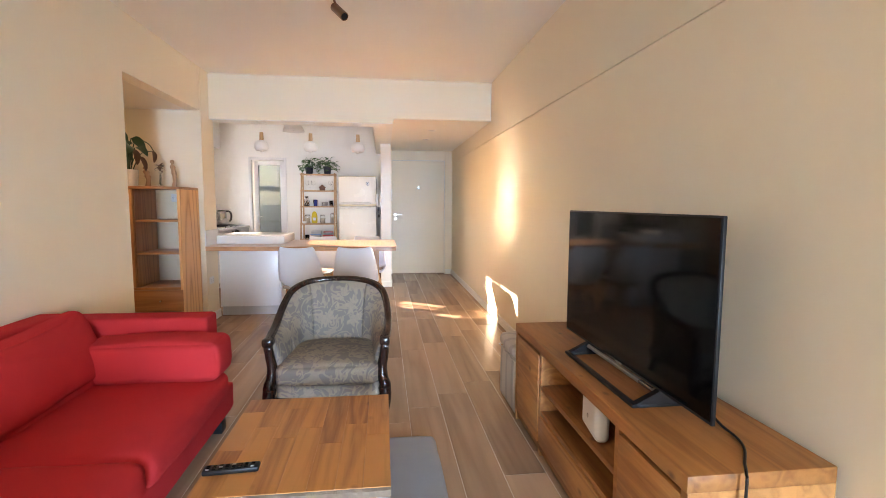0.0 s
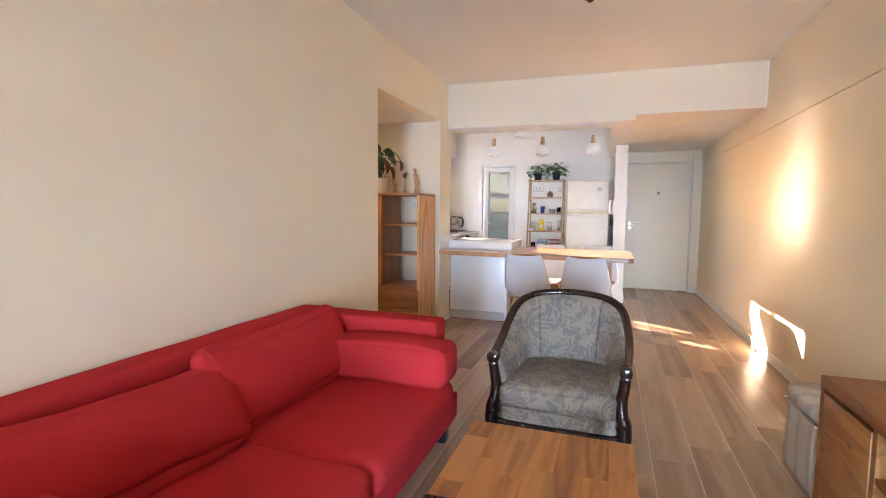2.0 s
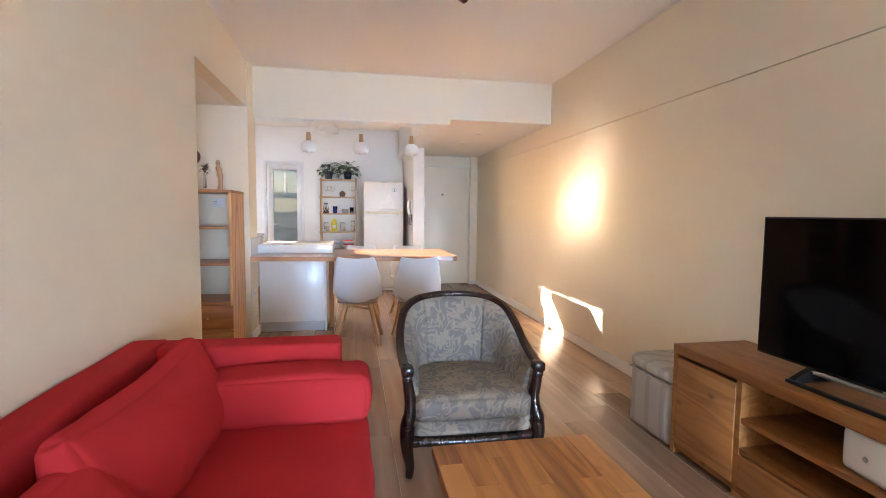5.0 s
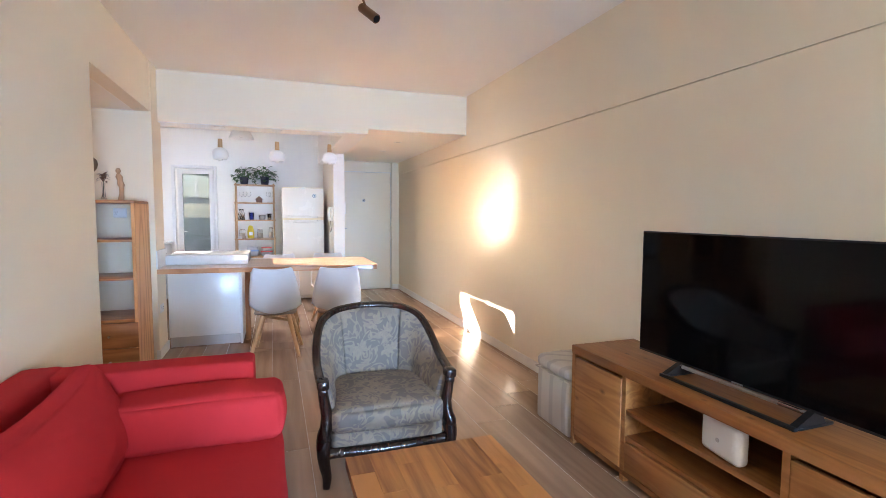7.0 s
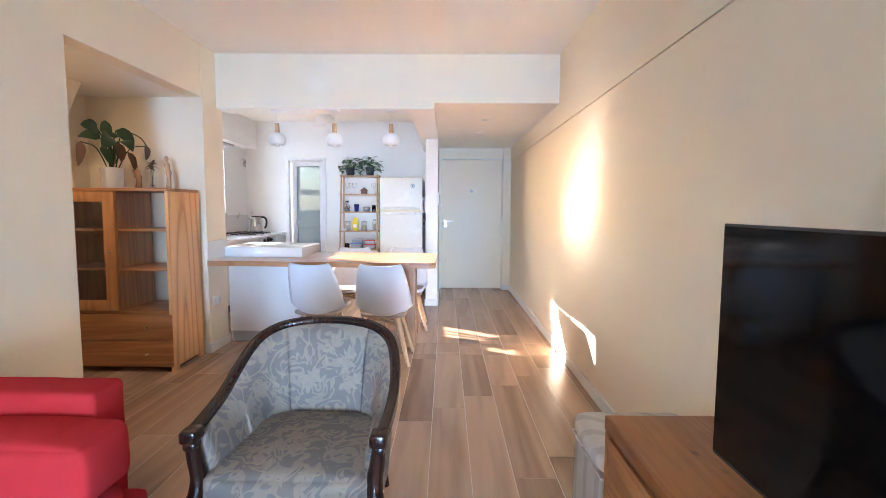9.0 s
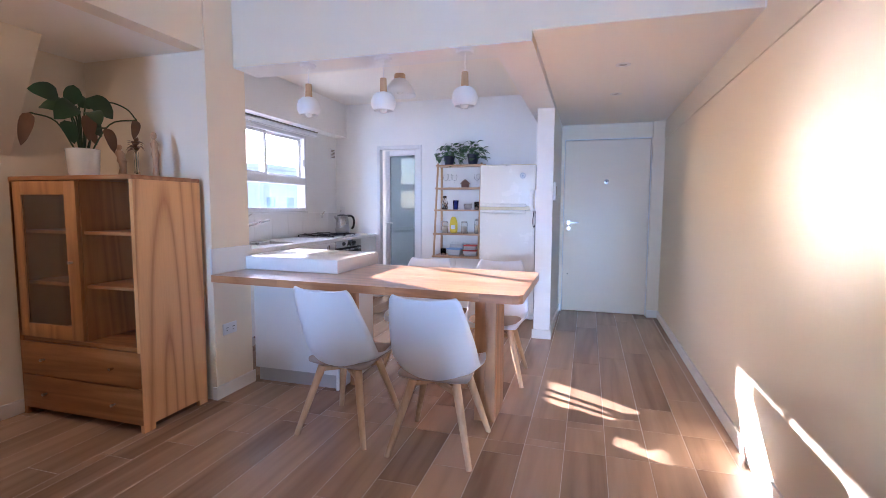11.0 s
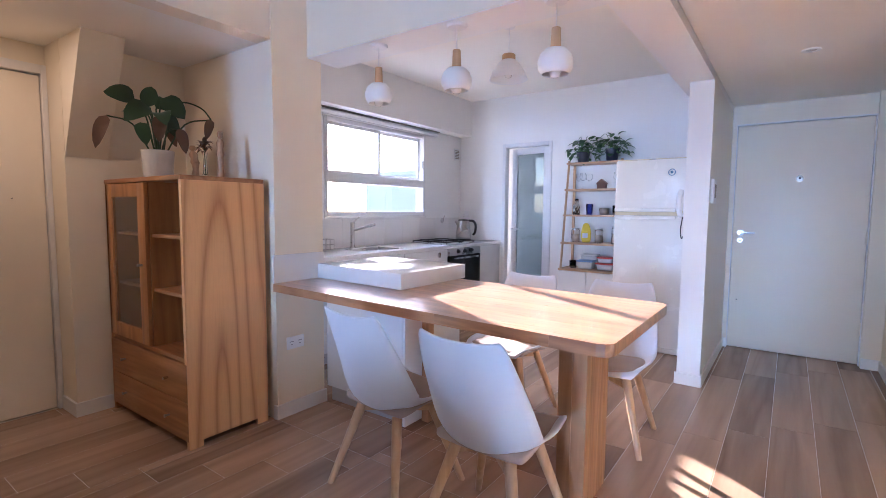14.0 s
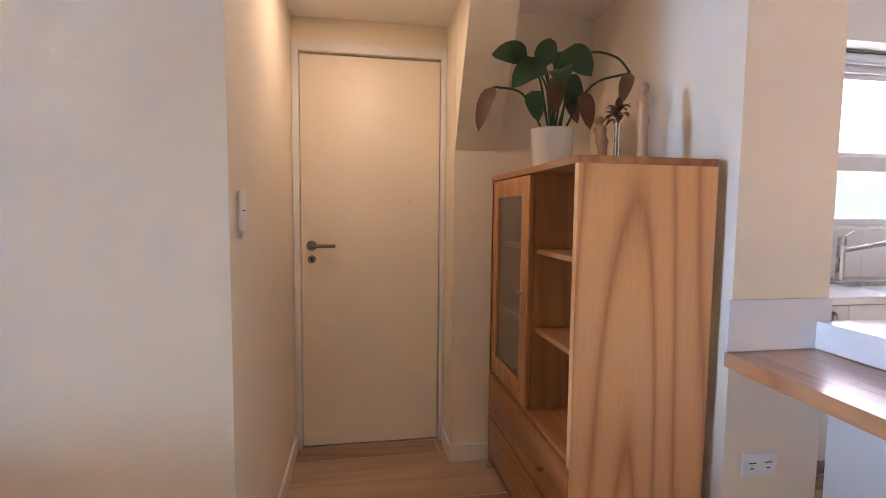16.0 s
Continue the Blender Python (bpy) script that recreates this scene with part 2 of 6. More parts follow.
M_FROST = glass("tinted_door_glass", (0.27, 0.35, 0.40), 0.02, 1.65)
M_THIN = glass("thin_glass", (1, 1, 1), 0.0, 1.07)


# ---- builders ----
def add_box(bm, x0, x1, y0, y1, z0, z1, bevel=0.0, seg=2):
    got = bmesh.ops.create_cube(bm, size=1.0, matrix=Matrix.Translation(((x0 + x1) / 2, (y0 + y1) / 2, (z0 + z1) / 2))
                                @ Matrix.Diagonal((x1 - x0, y1 - y0, z1 - z0, 1)))
    if bevel:
        edges = {e for v in got["verts"] for e in v.link_edges}
        bmesh.ops.bevel(bm, geom=list(edges), offset=bevel, segments=seg, affect="EDGES", profile=0.5)
    return bm


def boxes(*items, bevel=0.0):
    """One mesh of several separate solids (x0, x1, y0, y1, z0, z1)."""
    bm = bmesh.new()
    for it in items:
        one = bmesh.new()
        add_box(one, *it, bevel=bevel)
        tmp = bpy.data.meshes.new("tmp")
        one.to_mesh(tmp)
        one.free()
        bm.from_mesh(tmp)
        bpy.data.meshes.remove(tmp)
    return bm


def add_rod(bm, p, q, r0, r1=None, seg=12):
    """A tapered round bar from p to q."""
    p, q = Vector(p), Vector(q)
    d = q - p
    m = Matrix.Translation((p + q) / 2) @ d.to_track_quat("Z", "Y").to_matrix().to_4x4()
    bmesh.ops.create_cone(bm, cap_ends=True, segments=seg, radius1=r0, radius2=r0 if r1 is None else r1, depth=d.length, matrix=m)
    return bm


def rod(p, q, r0, r1=None, seg=12):
    return add_rod(bmesh.new(), p, q, r0, r1, seg)


def lathe(profile, seg=24, at=(0, 0, 0)):
    """A turned body from (radius, height) pairs."""
    bm = bmesh.new()
    rings = []
    for r, z in profile:
        if r < 1e-5:
            rings.append([bm.verts.new((at[0], at[1], at[2] + z))])
        else:
            rings.append([bm.verts.new((at[0] + r * math.cos(2 * math.pi * i / seg), at[1] + r * math.sin(2 * math.pi * i / seg), at[2] + z)) for i in range(seg)])
    for a, c in zip(rings, rings[1:]):
        for i in range(seg):
            j = (i + 1) % seg
            vs = [a[i % len(a)], a[j % len(a)], c[j % len(c)], c[i % len(c)]]
            vs = list(dict.fromkeys(vs))
            if len(vs) > 2:
                bm.faces.new(vs)
    bmesh.ops.recalc_face_normals(bm, faces=bm.faces)
    return bm


def tube(points, r, seg=8, taper=None):
    """A bent round bar through the points."""
    bm = bmesh.new()
    pts = [Vector(p) for p in points]
    rings = []
    up = Vector((0.123, 0.456, 0.88)).normalized()
    for i, p in enumerate(pts):
        d = (pts[min(i + 1, len(pts) - 1)] - pts[max(i - 1, 0)]).normalized()
        a = d.cross(up).normalized()
        c = d.cross(a)
        k = r if taper is None else r + (taper - r) * i / (len(pts) - 1)
        rings.append([bm.verts.new(p + (a * math.cos(2 * math.pi * s / seg) + c * math.sin(2 * math.pi * s / seg)) * k) for s in range(seg)])
    for a, c in zip(rings, rings[1:]):
        for s in range(seg):
            bm.faces.new((a[s], a[(s + 1) % seg], c[(s + 1) % seg], c[s]))
    bm.faces.new(rings[0])
    bm.faces.new(rings[-1])
    bmesh.ops.recalc_face_normals(bm, faces=bm.faces)
    return bm


def smooth_path(points, steps=6):
    """Catmull-Rom through the points."""
    p = [Vector(v) for v in points]
    p = [2 * p[0] - p[1]] + p + [2 * p[-1] - p[-2]]
    out = []
    for i in range(1, len(p) - 2):
        for s in range(steps):
            t = s / steps
            out.append(0.5 * ((2 * p[i]) + (p[i + 1] - p[i - 1]) * t + (2 * p[i - 1] - 5 * p[i] + 4 * p[i + 1] - p[i + 2]) * t * t
                              + (3 * p[i] - p[i - 1] - 3 * p[i + 1] + p[i + 2]) * t ** 3))
    out.append(p[-2])
    return out


def soft_block(x0, x1, y0, y1, z0, z1, r=0.05, puff=0.0, wrinkle=0.0, cuts=14, seed=0):
    """An upholstered block: rounded edges, swollen faces, slight unevenness."""
    bm = bmesh.new()
    bmesh.ops.create_cube(bm, size=1.0)
    bmesh.ops.subdivide_edges(bm, edges=bm.edges[:], cuts=cuts, use_grid_fill=True)
    size = Vector((x1 - x0, y1 - y0, z1 - z0))
    mid = Vector(((x0 + x1) / 2, (y0 + y1) / 2, (z0 + z1) / 2))
    r = min(r, min(size) / 2 - 0.001)
    for v in bm.verts:
        u = Vector(v.co)
        # gather the rows near the edges, where the rounding is
        p = Vector([math.copysign(0.5 * (1 - (1 - abs(2 * c)) ** 1.35), c) * s for c, s in zip(u, size)])
        core = Vector([max(-s / 2 + r, min(s / 2 - r, c)) for c, s in zip(p, size)])
        d = p - core
        if d.length > 1e-6:
            d.normalize()
        p = core + d * r
        swell = [1 - (2 * u[i]) ** 2 for i in range(3)]
        big = max(range(3), key=lambda i: abs(u[i]))
        others = [i for i in range(3) if i != big]
        p[big] += math.copysign(puff * swell[others[0]] * swell[others[1]], u[big])
        w = p + mid
        if wrinkle:
            p += d * wrinkle * (noise.noise(w * 4 + Vector((seed * 3.1, 0, 0))) + 0.5 * noise.noise(w * 11 + Vector((0, seed, 0))))
        v.co = p + mid
    bmesh.ops.recalc_face_normals(bm, faces=bm.faces)
    return bm


def link(name, bm, material, parent=None, smooth=False):
    me = bpy.data.meshes.new(name)
    bm.to_mesh(me)
    bm.free()
    me.materials.append(material)
    if smooth:
        me.shade_smooth()
        if smooth != "all":
            me.set_sharp_from_angle(angle=radians(38))
    ob = new(name, me)
    if parent is not None:
        ob.parent = parent
    return ob


def part(name, bm, material, parent, label="", smooth=True):
    ob = link(name, bm, material, parent, smooth)
    return tagged(ob, label) if label else ob


def thing(name, m, label, category, group=""):
    ob = new(name)
    ob.empty_display_size = 0.1
    ob.matrix_world = m
    return tagged(ob, label, category, group)


def solid(name, bm, material, label, category, group="", smooth=True):
    return tagged(link(name, bm, material, None, smooth), label, category, group)


def structure(name, bm, material, label, category="wall", smooth=False):
    return tagged(link(name, bm, material, None, smooth), label, category, kind="structure")


# ---- the shell of the flat ----
H = 2.64         # living room and kitchen ceiling
XL, XR = -1.675, 1.40
BEAM0, BEAM1, BEAMZ = 5.78, 6.03, 2.165
HALLZ = 2.215
YD, YK = 9.03, 9.16
XK = -2.80       # kitchen window wall
XN = -2.90       # wall of the niche with the inner door

structure("floor", boxes((-3.2, 1.6, YB - 0.2, 10.9, -0.2, -0.0013)), M_GROUT, "wood-look porcelain floor with pale grout joints", "floor")
structure("ceiling", boxes((-3.2, 1.6, YB - 0.2, 10.9, H, H + 0.15)), M_CEIL, "smooth off-white painted ceiling", "ceiling")
structure("wall_west", boxes((XL - 0.12, XL, YB, 4.06, 0, H), (XL - 0.12, XL, 4.06, 5.53, 2.203, H)), M_WALL,
          "cream painted wall beside the red sofa")
structure("wall_south", boxes((XL - 0.12, -1.0, YB - 0.15, YB, 0, H), (1.3, XR, YB - 0.15, YB, 0, H), (-1.0, 1.3, YB - 0.15, YB, 2.1, H)), M_WALL,
          "cream wall around the balcony window")
structure("wall_east", boxes((XR, XR + 0.15, YB - 0.15, 9.65, 0, 2.010), (XR - 0.006, XR + 0.15, YB - 0.15, 9.65, 2.0135, H)), M_WALL,
          "long cream painted wall with a shallow ledge line")
structure("wall_north", boxes((0.284, 0.318, YD - 0.02, YD + 0.15, 0, HALLZ), (1.275, XR, YD - 0.09, YD + 0.15, 0, HALLZ),
                              (0.318, 1.275, YD - 0.02, YD + 0.15, 2.045, HALLZ)), M_WALL, "cream wall around the entrance door")
structure("ceiling_hall", boxes((0.284, XR - 0.002, BEAM0 + 0.002, YD + 0.15, HALLZ, H - 0.002)), M_CEIL, "lowered off-white ceiling over the hall", "ceiling")
structure("beam_front", boxes((XL + 0.002, 0.284, BEAM0, BEAM1, BEAMZ, H - 0.002), (0.284, XR - 0.016, BEAM0 - 0.001, BEAM0 + 0.002, HALLZ + 0.001, H - 0.002)), M_WALL,
          "cream plastered beam over the kitchen opening", "beam")
structure("beam_soffit", boxes((XL + 0.002, 0.284, BEAM0 + 0.003, BEAM1, BEAMZ - 0.004, BEAMZ - 0.0005)), M_WHITE_WALL, "white painted underside of the kitchen beam", "beam")
structure("beam_side", boxes((0.05, 0.282, BEAM1, 9.16, BEAMZ, H - 0.002)), M_WHITE_WALL, "white beam between kitchen and hall", "beam")
structure("wall_pillar", boxes((0.13, 0.284, 7.66, 9.16, 0, BEAMZ)), M_TRIM, "white wall end beside the fridge")
structure("wall_pier", boxes((-2.95, -1.668, 5.532, 5.885, 0, H)), M_WALL, "cream pier between niche and kitchen")
structure("wall_kitchen_window", boxes((XK - 0.10, XK, 5.885, 6.865, 0, H), (XK - 0.10, XK, 8.395, 9.3, 0, H), (XK - 0.10, XK, 6.865, 8.395, 0, 1.165),
                                       (XK - 0.10, XK, 6.865, 8.395, 2.125, H)), M_WHITE_WALL, "white kitchen wall with a sliding window")
structure("beam_window", boxes((XK, XK + 0.17, 5.887, YK - 0.002, 2.20, H - 0.002)), M_WHITE_WALL, "white boxed beam over the kitchen window", "beam")
structure("wall_kitchen_back", boxes((XK, -2.17, YK, YK + 0.12, 0, H), (-1.525, 0.13, YK, YK + 0.12, 0, H), (-2.17, -1.525, YK, YK + 0.12, 2.07, H)), M_WHITE_WALL,
          "white kitchen back wall")
structure("wall_niche_near", boxes((-3.05, XL - 0.12, 3.91, 4.06, 0, H)), M_WALL, "cream side wall of the niche")
structure("wall_niche_back", boxes((XN - 0.15, XN, 4.06, 4.09, 0, 2.203), (XN - 0.15, XN, 4.09, 4.839, 2.07, 2.203), (XN - 0.15, -2.655, 4.84, 5.532, 0, 2.203)), M_WALL,
          "cream back wall of the niche")
bm = bmesh.new()
quad = []
for x, z, ya, yb in ((-2.652, 1.545, 4.842, 5.055), (-2.33, 2.2, 4.842, 5.055)):
    quad.append([bm.verts.new((x, ya, z)), bm.verts.new((x, yb, z))])
back = [bm.verts.new((-2.656, 4.842, 2.2)), bm.verts.new((-2.656, 5.055, 2.2))]
bm.faces.new((quad[0][0], quad[0][1], quad[1][1], quad[1][0]))
bm.faces.new((quad[0][0], quad[1][0], back[0]))
bm.faces.new((quad[0][1], back[1], quad[1][1]))
bm.faces.new((quad[1][0], quad[1][1], back[1], back[0]))
bm.faces.new((quad[0][0], back[0], back[1], quad[0][1]))
bmesh.ops.recalc_face_normals(bm, faces=bm.faces)
structure("duct_casing", bm, M_WALL, "slanted plastered duct casing above the cabinet", "casing")
structure("ceiling_niche", boxes((XN - 0.15, XL - 0.121, 4.06, 5.532, 2.203, H - 0.002)), M_CEIL, "lowered niche ceiling", "ceiling")
# laundry behind the kitchen door
structure("wall_laundry", boxes((-3.2, -0.6, 10.6, 10.75, 0, H), (-3.2, -3.05, 9.3, 10.6, 0, 1.2), (-3.2, -3.05, 9.3, 10.6, 2.0, H), (-3.2, -3.05, 9.7, 10.6, 1.2, 2.0),
                                (-0.75, -0.6, 9.3, 10.6, 0, H)), M_WHITE_WALL, "white laundry wall behind the glazed door")
# unseen walls added behind two doors so outdoor light can't leak in
structure("wall_stairwell", boxes((0.0, 1.6, 9.5, 9.65, -0.2, H)), M_WALL, "unseen plain wall added to stop light behind the entrance door")
structure("wall_bedroom", boxes((-3.3, -3.15, 3.8, 5.7, -0.2, H)), M_WALL, "unseen plain wall added to stop light behind the inner door")
structure("wall_outer_west", boxes((-2.0, XL - 0.12, YB - 0.15, 3.91, -0.2, H)), M_WALL, "plain outer wall")

# ---- doors, windows and trim ----
def lever(parent, p, along, out, material, length=0.12):
    """A round rose with a bent lever."""
    p, along, out = Vector(p), Vector(along), Vector(out)
    bm = rod(p, p + out * 0.012, 0.026, seg=20)
    add_rod(bm, p + out * 0.01, p + out * 0.05, 0.009)
    tmp = bpy.data.meshes.new("tmp")
    t = tube(smooth_path([p + out * 0.045, p + out * 0.052 + along * 0.02, p + out * 0.05 + along * length * 0.6, p + out * 0.046 + along * length], 5), 0.009)
    t.to_mesh(tmp)
    t.free()
    bm.from_mesh(tmp)
    bpy.data.meshes.remove(tmp)
    return part("handle", bm, material, parent, "brushed metal lever handle")


d1 = thing("door_1", pose(0.8, YD, 0), "closed cream flush entrance door with spyhole", "door")
d1["kind"] = "structure"
part("leaf", boxes((-0.473, 0.466, 0.0, 0.045, 0.008, 2.036), bevel=0.003), M_DOOR, d1)
part("door_frame", boxes((-0.482, -0.476, -0.03, 0.05, 0, 2.05), (0.469, 0.475, -0.03, 0.05, 0, 2.05), (-0.476, 0.469, -0.03, 0.05, 2.04, 2.05)), M_TRIM, d1)
lever(d1, (-0.412, 0, 1.075), (1, 0, 0), (0, -1, 0), M_STEEL, 0.11)
part("lock", rod((-0.415, 0.0, 1.005), (-0.415, -0.01, 1.005), 0.022, seg=20), M_STEEL, d1, "round steel lock rosette")
part("keyhole", boxes((-0.428, -0.402, -0.013, -0.0105, 1.002, 1.008)), M_BLACK, d1)
part("spyhole", lathe([(0.0, 0.0), (0.012, 0.0), (0.012, 0.008), (0.026, 0.006), (0.028, 0.0)], 20), M_STEEL, d1, "steel spyhole ring")
sp = d1.children[-1]
sp.matrix_local = pose(0.0, -0.001, 1.556, 90, 0, 0)
part("spyhole_lens", rod((0, 0.0, 1.556), (0, -0.007, 1.556), 0.009), M_BLACK, d1)
part("latch_mark", boxes((-0.425, -0.408, -0.003, 0.001, 0.452, 0.458)), M_BLACK, d1)
for z in (0.25, 1.0, 1.85):
    part("hinge", rod((0.468, -0.006, z), (0.468, -0.006, z + 0.11), 0.009), M_DOOR, d1)

d2 = thing("door_2", pose(XN, 4.45, 0), "closed cream flush interior door in the niche", "door")
d2["kind"] = "structure"
part("leaf", boxes((-0.045, -0.004, -0.352, 0.358, 0.008, 2.027), bevel=0.003), M_DOOR, d2)
part("door_frame", boxes((-0.06, 0.022, -0.388, -0.356, 0, 2.087), (-0.06, 0.022, 0.362, 0.389, 0, 2.087), (-0.06, 0.022, -0.356, 0.362, 2.035, 2.087), bevel=0.003), M_TRIM, d2, "white painted door frame")
lever(d2, (-0.004, -0.30, 1.07), (0, 1, 0), (1, 0, 0), M_DARKSTEEL)
part("lock", rod((-0.004, -0.30, 1.0), (0.008, -0.30, 1.0), 0.02, seg=20), M_DARKSTEEL, d2)
part("keyhole", boxes((0.0085, 0.0095, -0.305, -0.295, 0.99, 1.01)), M_BLACK, d2)
part("hook", rod((-0.004, 0.20, 1.30), (0.012, 0.20, 1.302), 0.003), M_DARKSTEEL, d2)


def sash(parent, y0, y1, z0, z1, x, w=0.045, d=0.03):
    s = part("sash", boxes((x - d / 2, x + d / 2, y0, y0 + w, z0, z1), (x - d / 2, x + d / 2, y1 - w, y1, z0, z1),
                           (x - d / 2, x + d / 2, y0 + w, y1 - w, z0, z0 + w), (x - d / 2, x + d / 2, y0 + w, y1 - w, z1 - w, z1), bevel=0.002), M_PVC, parent)
    g = part("pane", boxes((x - 0.003, x + 0.003, y0 + w, y1 - w, z0 + w, z1 - w)), M_GLASS, s)
    g.visible_shadow = False
    return s


w1 = thing("window_1", pose(XK, 0, 0), "white aluminium sliding kitchen window over a fixed strip", "window")
w1["kind"] = "structure"
part("window_frame", boxes((-0.1, 0.012, 6.867, 6.905, 1.19, 2.123), (-0.1, 0.012, 8.355, 8.393, 1.19, 2.123), (-0.1, 0.012, 6.905, 8.355, 2.085, 2.123),
                           (-0.1, 0.012, 6.905, 8.355, 1.19, 1.235), (-0.1, 0.012, 6.905, 8.355, 1.515, 1.60), bevel=0.004), M_PVC, w1)
sash(w1, 6.905, 7.65, 1.60, 2.085, -0.03, 0.03)
sash(w1, 7.60, 8.355, 1.60, 2.085, -0.065, 0.03)
pn = part("pane", boxes((-0.05, -0.044, 6.905, 8.355, 1.235, 1.515)), M_GLASS, w1)
pn.visible_shadow = False
part("window_sill", boxes((-0.2, 0.02, 6.86, 8.40, 1.165, 1.188), bevel=0.003), M_STONE, w1)
part("latch", boxes((0.0, 0.012, 8.33, 8.352, 1.74, 1.83), bevel=0.003), M_STEEL, w1)
solid("blind_rail", boxes((XK + 0.02, XK + 0.055, 6.40, 8.62, 2.186, 2.199), bevel=0.004), M_DARKSTEEL, "dark roller blind rail under the beam", "blind rail")
rb = thing("roller_blind", pose(XK, 0, 0), "white roller blind rolled up above the kitchen window", "blind")
part("roll", rod((0.035, 6.45, 2.16), (0.035, 8.58, 2.16), 0.024, seg=20), M_PVC, rb)
part("bottom_bar", boxes((0.028, 0.042, 6.46, 8.57, 2.126, 2.137)), M_PVC, rb)

# kitchen glazed door, slightly ajar
d3 = thing("door_3", pose(-1.56, YK + 0.03, 0), "white aluminium glazed kitchen door standing slightly ajar", "door")
d3["kind"] = "structure"
part("door_frame", boxes((-0.608, -0.565, -0.045, 0.05, 0, 2.068), (-0.008, 0.033, -0.045, 0.05, 0, 2.068), (-0.565, -0.008, -0.045, 0.05, 2.022, 2.068), bevel=0.004), M_PVC, d3)
leaf = part("leaf", boxes((-0.545, -0.475, -0.02, 0.02, 0.015, 2.012), (-0.07, 0.0, -0.02, 0.02, 0.015, 2.012), (-0.475, -0.07, -0.02, 0.02, 1.942, 2.012),
                          (-0.475, -0.07, -0.02, 0.02, 0.015, 0.12), bevel=0.004), M_PVC, d3)
part("pane", boxes((-0.475, -0.07, -0.004, 0.004, 0.12, 1.942)), M_FROST, leaf, "tinted door pane")
lever(leaf, (-0.51, -0.02, 1.03), (1, 0, 0), (0, -1, 0), M_PVC, 0.11)
leaf.matrix_local = pose(-0.012, 0.012, 0, 0, 0, -12)

# balcony window behind the start of the walk
w2 = thing("window_2", pose(0.15, YB - 0.12, 0), "wide white framed balcony window", "window")
w2["kind"] = "structure"
part("window_frame", boxes((-1.15, -1.09, -0.05, 0.05, 0, 2.1), (1.09, 1.15, -0.05, 0.05, 0, 2.1), (-1.09, 1.09, -0.05, 0.05, 2.04, 2.1), (-1.09, 1.09, -0.05, 0.05, 0, 0.05),
                           (-0.03, 0.03, -0.05, 0.05, 0.05, 2.04), bevel=0.004), M_PVC, w2)
for x0, x1 in ((-1.09, -0.03), (0.03, 1.09)):
    pn = part("pane", boxes((x0, x1, 0.052, 0.058, 0.05, 2.04)), M_GLASS, w2)
    pn.visible_shadow = False

BH, BT = 0.085, 0.013
for nm, items in (("baseboard_west", [(XL, XL + BT, YB, 4.06, 0, BH), (XL - 0.12, XL, 4.06, 4.06 + BT, 0, BH), (-2.87, XL - 0.12, 4.06, 4.06 + BT, 0, BH)]),
                  ("baseboard_east", [(XR - BT, XR, YB, YD - 0.09, 0, BH)]),
                  ("baseboard_pier", [(-1.668, -1.668 + BT, 5.532, 5.885 + BT, 0, BH), (-1.69, -1.668 + BT, 5.532 - BT, 5.532, 0, BH)]),
                  ("baseboard_pillar", [(0.13 - BT, 0.284 + BT, 7.66 - BT, 7.66, 0, BH), (0.284, 0.284 + BT, 7.66, YD - 0.02, 0, BH)]),
                  ("baseboard_door", [(1.276, XR - BT, YD - 0.09 - BT, YD - 0.09, 0, BH), (0.284 + BT, 0.318, YD - 0.02 - BT, YD - 0.02, 0, BH)]),
                  ("baseboard_niche", [(-2.655, -2.655 + BT, 4.84 - BT, 5.03, 0, BH), (-2.87, -2.655, 4.84 - BT, 4.84, 0, BH)])):
    structure(nm, boxes(*items, bevel=0.002), M_TRIM, "low white painted skirting board", "baseboard")


# ---- living room ----
def sofa():
    s = thing("sofa", pose(0, 0, 0), "red fabric sofa against the cream wall", "sofa")
    x0, x1, y0, y1 = -1.672, -0.70, 0.93, 3.08
    part("base", soft_block(x0 + 0.02, x1 + 0.02, y0 + 0.02, y1 - 0.03, 0.12, 0.27, 0.02, wrinkle=0.003), M_RED, s)
    part("back", soft_block(x0, x0 + 0.155, y0, y1, 0.13, 0.68, 0.03, wrinkle=0.005, cuts=18), M_RED, s)
    part("arm", soft_block(x0 + 0.05, -0.765, y1 - 0.165, y1, 0.12, 0.668, 0.022, wrinkle=0.004, cuts=16), M_RED, s)
    part("arm", soft_block(x0 + 0.05, -0.765, y0, y0 + 0.165, 0.12, 0.668, 0.022, wrinkle=0.004, cuts=16), M_RED, s)
    for a, c, k in ((1.10, 2.005, 1), (2.005, 2.915, 2)):
        part("seat_cushion", soft_block(x0 + 0.15, x1 + 0.045, a, c, 0.235, 0.385, 0.05, 0.012, 0.006, 18, k), M_RED, s)
    for x, y in ((x1 - 0.06, y1 - 0.09), (x1 - 0.06, y0 + 0.09), (x0 + 0.1, y1 - 0.09), (x0 + 0.1, y0 + 0.09)):
        part("foot", boxes((x - 0.035, x + 0.035, y - 0.035, y + 0.035, 0, 0.125), bevel=0.005), M_BLACK, s, "black block foot")
    return s


sofa()


